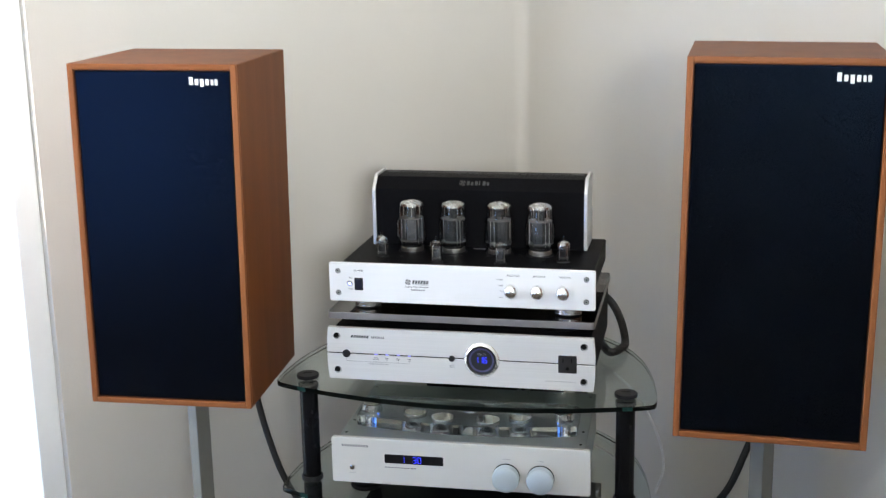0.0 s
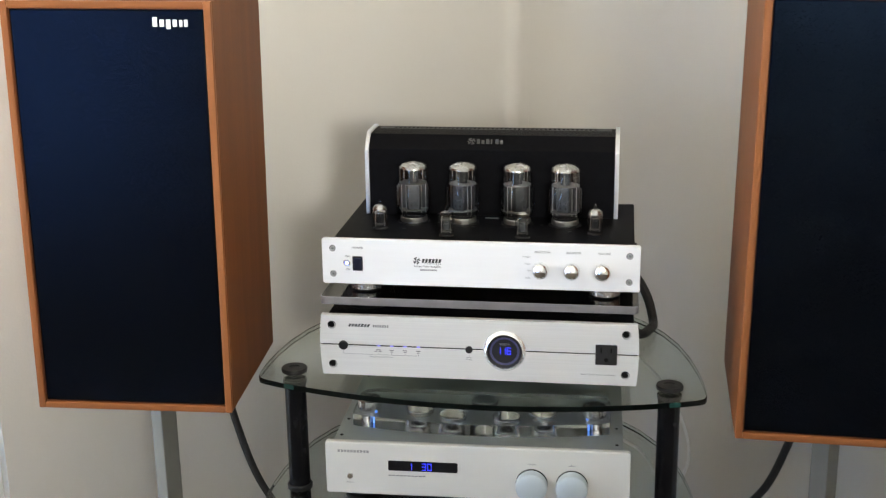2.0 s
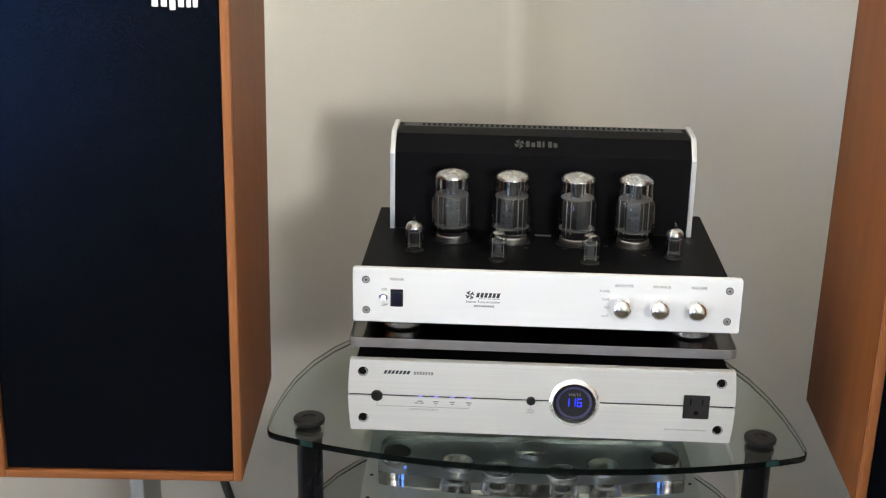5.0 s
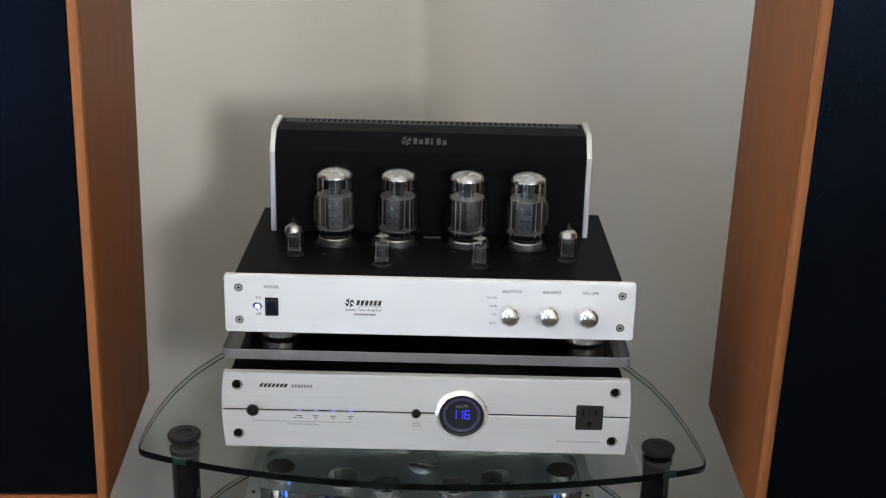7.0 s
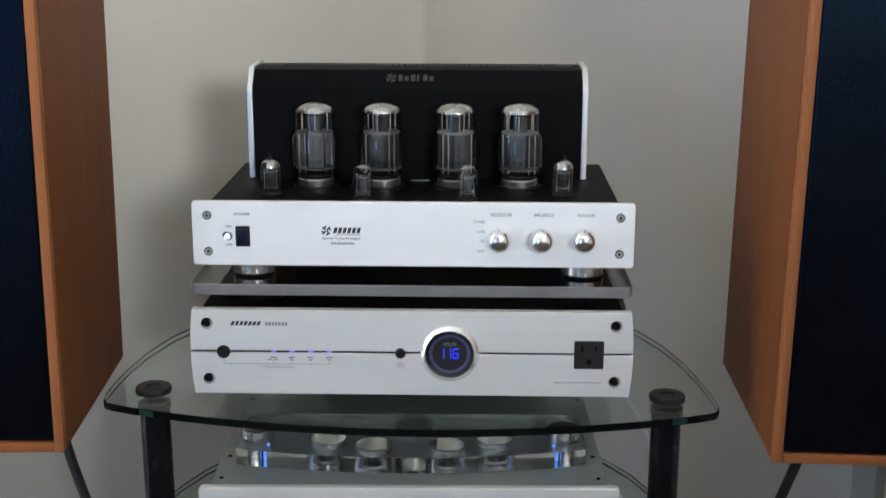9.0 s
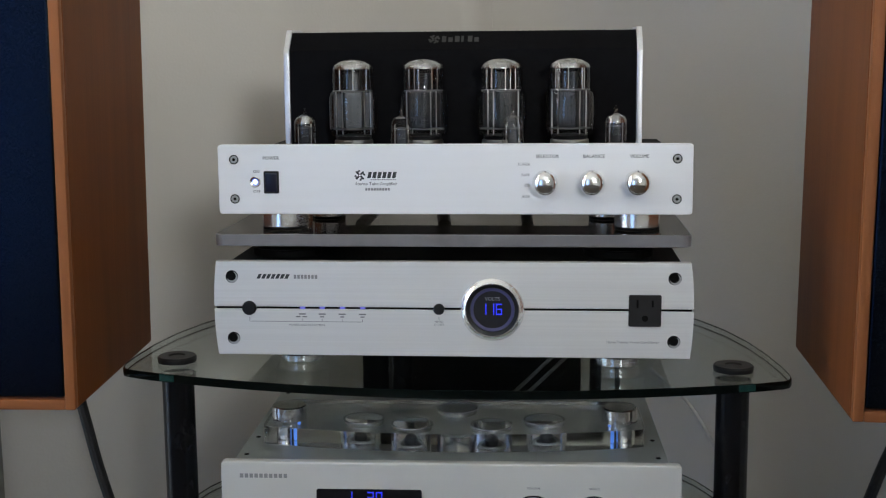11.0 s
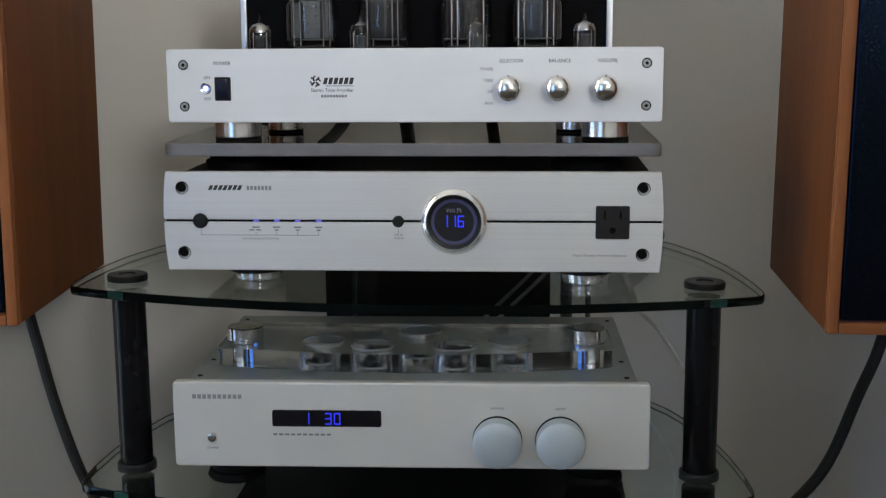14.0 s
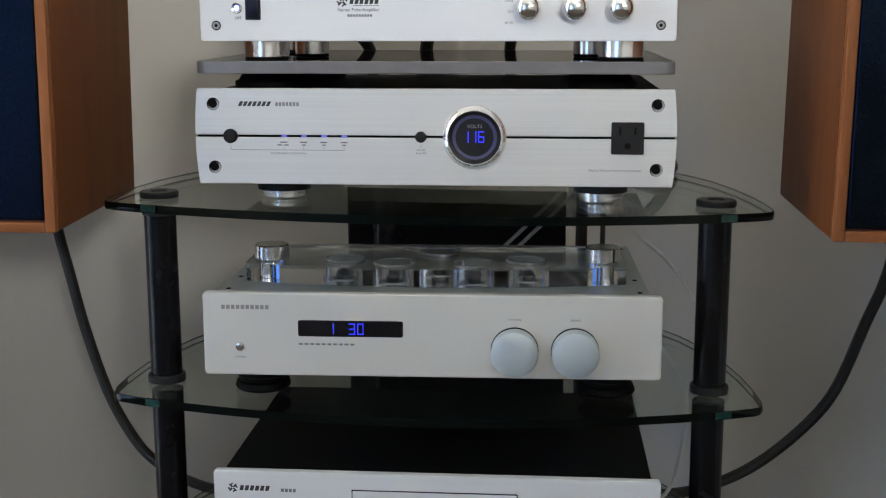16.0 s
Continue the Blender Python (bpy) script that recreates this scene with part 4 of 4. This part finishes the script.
def slab_with_holes(z0, z1, holes, r, n=28):
    """A clear board with round wells through it."""
    bm = bmesh.new()
    loops = [slab_line] + [[(cx + r * math.cos(2 * math.pi * i / n), cy + r * math.sin(2 * math.pi * i / n)) for i in range(n)] for cx, cy in holes]
    for z in (z0, z1):
        edges = []
        for lp in loops:
            vs = [bm.verts.new((x, y, z)) for x, y in lp]
            edges += [bm.edges.new((vs[i], vs[(i + 1) % len(vs)])) for i in range(len(vs))]
        bmesh.ops.triangle_fill(bm, edges=edges, use_beauty=True)
    bm.verts.ensure_lookup_table()
    half = len(bm.verts) // 2
    k = 0
    for lp in loops:
        m = len(lp)
        for i in range(m):
            j = (i + 1) % m
            bm.faces.new((bm.verts[k + i], bm.verts[k + j], bm.verts[half + k + j], bm.verts[half + k + i])).material_index = int(lp is not slab_line)
        k += m
    bmesh.ops.recalc_face_normals(bm, faces=bm.faces)
    return bm


sl = part("acrylic_cover", slab_with_holes(DZ + 0.0008, DZ + 0.0185, HOLES, 0.0195), (ACRYLIC, FROSTED), pre, "thick clear acrylic top cover with round wells")
sl.visible_shadow = False
for cx, cy in HOLES:
    # thin ring added to draw the light caught along the well rim
    part("rim_highlight", lathe(bmesh.new(), [(0.0190, 0.0185), (0.0190, 0.0192), (0.0206, 0.0194), (0.0208, 0.0187)], (cx, cy, DZ), "z", 36), WELL_EDGE, sl, "pale ring for the highlight on the round well's rim")
    w = part("tube_well", lathe(bmesh.new(), [(0.0140, 0.0), (0.0150, 0.0), (0.0150, 0.0012), (0.0140, 0.0016)], (cx, cy, DZ), "z"), PALE_DECK, pre, "steel ringed tube well")
    part("well_floor", disc(0.0141, 0.0, 0.0006, (cx, cy, DZ), "z", 0, 24), PLATE_GREY, w)
    part("tube_tip", lathe(bmesh.new(), [(0.0085, 0.0006), (0.0090, 0.002), (0.0088, 0.006), (0.006, 0.0090), (0.0018, 0.0100), (0, 0.0112)], (cx, cy, DZ), "z", 24), PLATE_GREY, w, "dark grey valve tip")
for x in (-0.1645, 0.1640):
    p = part("post", disc(0.0172, DZ + 0.0187, DZ + 0.0335, (x, 0.088, 0), "z", 0.0010, 48), POST_STEEL, pre, "polished chrome post cap")
    k = 1 if x < 0 else -1
    part("post_stem", disc(0.0078, DZ + 0.0009, DZ + 0.0186, (x, 0.090, 0), "z", 0.0004, 28), POST_STEEL, p, "bright steel stem inside the clear cover")
    part("post_light", disc(0.0017, DZ + 0.0009, DZ + 0.0180, (x + k * 0.0100, 0.0845, 0), "z", 0.0004, 16), POST_GLOW, p, "blue light beside the post stem")
for x, y in ((-0.196, 0.030), (0.196, 0.030), (-0.196, 0.085), (0.196, 0.085), (-0.196, 0.250), (0.196, 0.250)):
    part("deck_screw", disc(0.0024, DZ, DZ + 0.0006, (x, y, 0), "z", 0, 12), GROOVE, pre)
dp = part("display", front_plate(rounded(-0.1245, -0.0255, 0.0628, 0.0785, 0.0022), -0.0006, 0.004), SCREEN, pre, "black display window with blue figures")
digits("figures", "1", -0.0955, 0.0706, 0.0045, 0.0098, -0.0009, DIGIT, dp)
digits("figures", "30", -0.0760, 0.0706, 0.0050, 0.0098, -0.0009, DIGIT, dp, 1.6)
for x, word in ((0.0785, "volume"), (0.1345, "select")):
    kn = part("knob", lathe(bmesh.new(), [(0, -0.001), (0.0195, -0.001), (0.0195, 0.001), (0.0212, 0.002), (0.0218, 0.004), (0.0218, 0.0150), (0.0212, 0.0172), (0.0190, 0.0186), (0.0120, 0.0200), (0, 0.0205)], (x, 0, 0.0520), "y", 56), KNOB_BLUE, pre, "pale blue silver round knob")
    part("knob_gap", lathe(bmesh.new(), [(0, 0.0), (0.0222, 0.0), (0.0222, 0.0006), (0, 0.0006)], (x, 0, 0.0520), "y", 48), GROOVE, kn)
    lettering("caption", word, 0.0042, x, -0.0002, 0.0815, PALE_INK, pre)
pb = part("power_button", lathe(bmesh.new(), [(0, -0.001), (0.0048, -0.001), (0.0048, 0.0010), (0.0040, 0.0022), (0, 0.0030)], (-0.1795, 0, 0.0525), "y", 28), CHROME, pre, "small round chrome button")
lettering("caption", "power", 0.0040, -0.1795, -0.0002, 0.0425, PALE_INK, pre)
bars("maker_mark", -0.1965, 0.0905, 0.0460, 0.0040, 0.0, GREY_PRINT, pre, 9)
bars("caption", -0.1240, 0.0555, 0.0540, 0.0018, 0.0, PALE_INK, pre, 9)
for x, y in ((-0.168, 0.045), (0.168, 0.045), (-0.168, 0.205), (0.168, 0.205)):
    part("foot", lathe(bmesh.new(), [(0, 0.0003), (0.0255, 0.0003), (0.0272, 0.003), (0.0255, 0.0080), (0.023, 0.0095), (0.023, 0.0135), (0.0265, 0.0150), (0.0265, 0.0200), (0.020, 0.0218), (0.020, 0.0274), (0, 0.0274)], (x, y, 0), "z", 36), RUBBER, pre, "stepped round black rubber foot")

# ---- disc player on the third shelf ----
cd = thing("disc_player", pose(0.0005, 0.0, 0.285), "silver fronted disc player with black top on lower shelf", "disc player")
part("front_panel", front_plate(rounded(-0.2135, 0.2135, 0.022, 0.1135, 0.003), 0.0, 0.009, 0.0008), SATIN, cd, "satin silver front panel")
part("chassis", boxed(-0.206, 0.206, 0.0095, 0.285, 0.025, 0.1110, 0.002), BLACK_COAT, cd, "black steel top cover")
tray = part("tray_frame", front_plate(rounded(-0.0795, 0.0795, 0.048, 0.0975, 0.001), -0.0007, 0.003), GROOVE, cd)
part("tray_door", front_plate(rounded(-0.0785, 0.0785, 0.049, 0.0965, 0.0008), -0.0014, 0.003), SATIN, tray)
emblem("maker_emblem", -0.1950, 0.0965, 0.0050, 0.0, INK, cd)
bars("maker_mark", -0.1880, 0.0965, 0.0300, 0.0050, 0.0, INK, cd, 5, 0.25)
bars("model_mark", -0.1480, 0.0950, 0.0155, 0.0034, 0.0, PALE_INK, cd, 3)
bars("caption", 0.0980, 0.0900, 0.0750, 0.0026, 0.0, PALE_INK, cd, 4)
for x, y in ((-0.165, 0.045), (0.165, 0.045), (-0.165, 0.245), (0.165, 0.245)):
    part("foot", disc(0.022, 0.0003, 0.0225, (x, y, 0), "z", 0.001), RUBBER, cd)

# ---- cables ----


def cable(label, points, r, mat, category="cable", seg=10):
    return tagged(new("cable", mesh_of("cable", cord(points, r, seg), mat)), label, category)


cable("black speaker cable hanging from loudspeaker near patio door", [(-0.470, 0.206, 0.735), (-0.472, 0.245, 0.700), (-0.468, 0.262, 0.640), (-0.464, 0.280, 0.576), (-0.453, 0.280, 0.526), (-0.439, 0.280, 0.464), (-0.416, 0.280, 0.388), (-0.391, 0.280, 0.336), (-0.365, 0.280, 0.303), (-0.324, 0.280, 0.277), (-0.270, 0.285, 0.262), (-0.150, 0.310, 0.255)], 0.0063, BRAID)
cable("black speaker cable hanging from loudspeaker beside plain wall", [(0.480, 0.203, 0.735), (0.492, 0.245, 0.690), (0.496, 0.270, 0.620), (0.484, 0.280, 0.540), (0.464, 0.280, 0.485), (0.437, 0.280, 0.411), (0.407, 0.280, 0.367), (0.358, 0.280, 0.321), (0.308, 0.280, 0.292), (0.250, 0.290, 0.272), (0.140, 0.310, 0.260)], 0.0064, BRAID)
cable("thick black braided mains cable looping behind the power conditioner", [(0.135, 0.350, 0.715), (0.175, 0.372, 0.735), (0.209, 0.370, 0.722), (0.233, 0.340, 0.694), (0.244, 0.310, 0.662), (0.240, 0.275, 0.661), (0.222, 0.245, 0.662), (0.200, 0.300, 0.662), (0.165, 0.385, 0.660), (0.150, 0.425, 0.620), (0.150, 0.432, 0.300)], 0.0074, BRAID)
cable("thin white cable hanging behind the rack", [(0.160, 0.300, 0.475), (0.205, 0.262, 0.474), (0.237, 0.240, 0.460), (0.259, 0.215, 0.420), (0.256, 0.205, 0.357), (0.243, 0.205, 0.311), (0.225, 0.215, 0.290)], 0.0024, WHITE_CABLE, seg=8)
cable("thin white cable looping behind the rack", [(0.215, 0.430, 0.560), (0.262, 0.415, 0.520), (0.300, 0.400, 0.455), (0.315, 0.395, 0.390), (0.300, 0.400, 0.330)], 0.0026, WHITE_CABLE, seg=8)
for dx in (0.0, 0.0165):
    cable("thin grey cable slanting across the black back panel", [(0.006 + dx, 0.338, 0.500), (0.030 + dx, 0.336, 0.534), (0.054 + dx, 0.335, 0.557), (0.090 + dx, 0.336, 0.592), (0.120 + dx, 0.338, 0.622)], 0.0022, GREY_CABLE, seg=8)
for x, r, top in ((-0.100, 0.0068, -0.012), (-0.036, 0.0078, 0.004), (0.060, 0.0068, 0.003)):
    cable("black cable hanging behind the tube amplifier", [(x + top * 2, 0.292, 0.818), (x + top, 0.318, 0.806), (x, 0.332, 0.785), (x + 0.002, 0.334, 0.755), (x + 0.004, 0.345, 0.720), (x + 0.006, 0.352, 0.690)], r, CABLE)
cable("braided cable arching over the power conditioner top", [(-0.045, 0.318, 0.762), (-0.010, 0.312, 0.766), (0.045, 0.305, 0.7695), (0.100, 0.308, 0.7680), (0.140, 0.318, 0.763), (0.160, 0.345, 0.745), (0.165, 0.352, 0.700)], 0.0055, BRAID)
cable("thin dark red cable hanging behind the rack shelf", [(0.170, 0.335, 0.668), (0.171, 0.340, 0.630), (0.171, 0.342, 0.560), (0.170, 0.340, 0.478)], 0.0032, CABLE, seg=8)
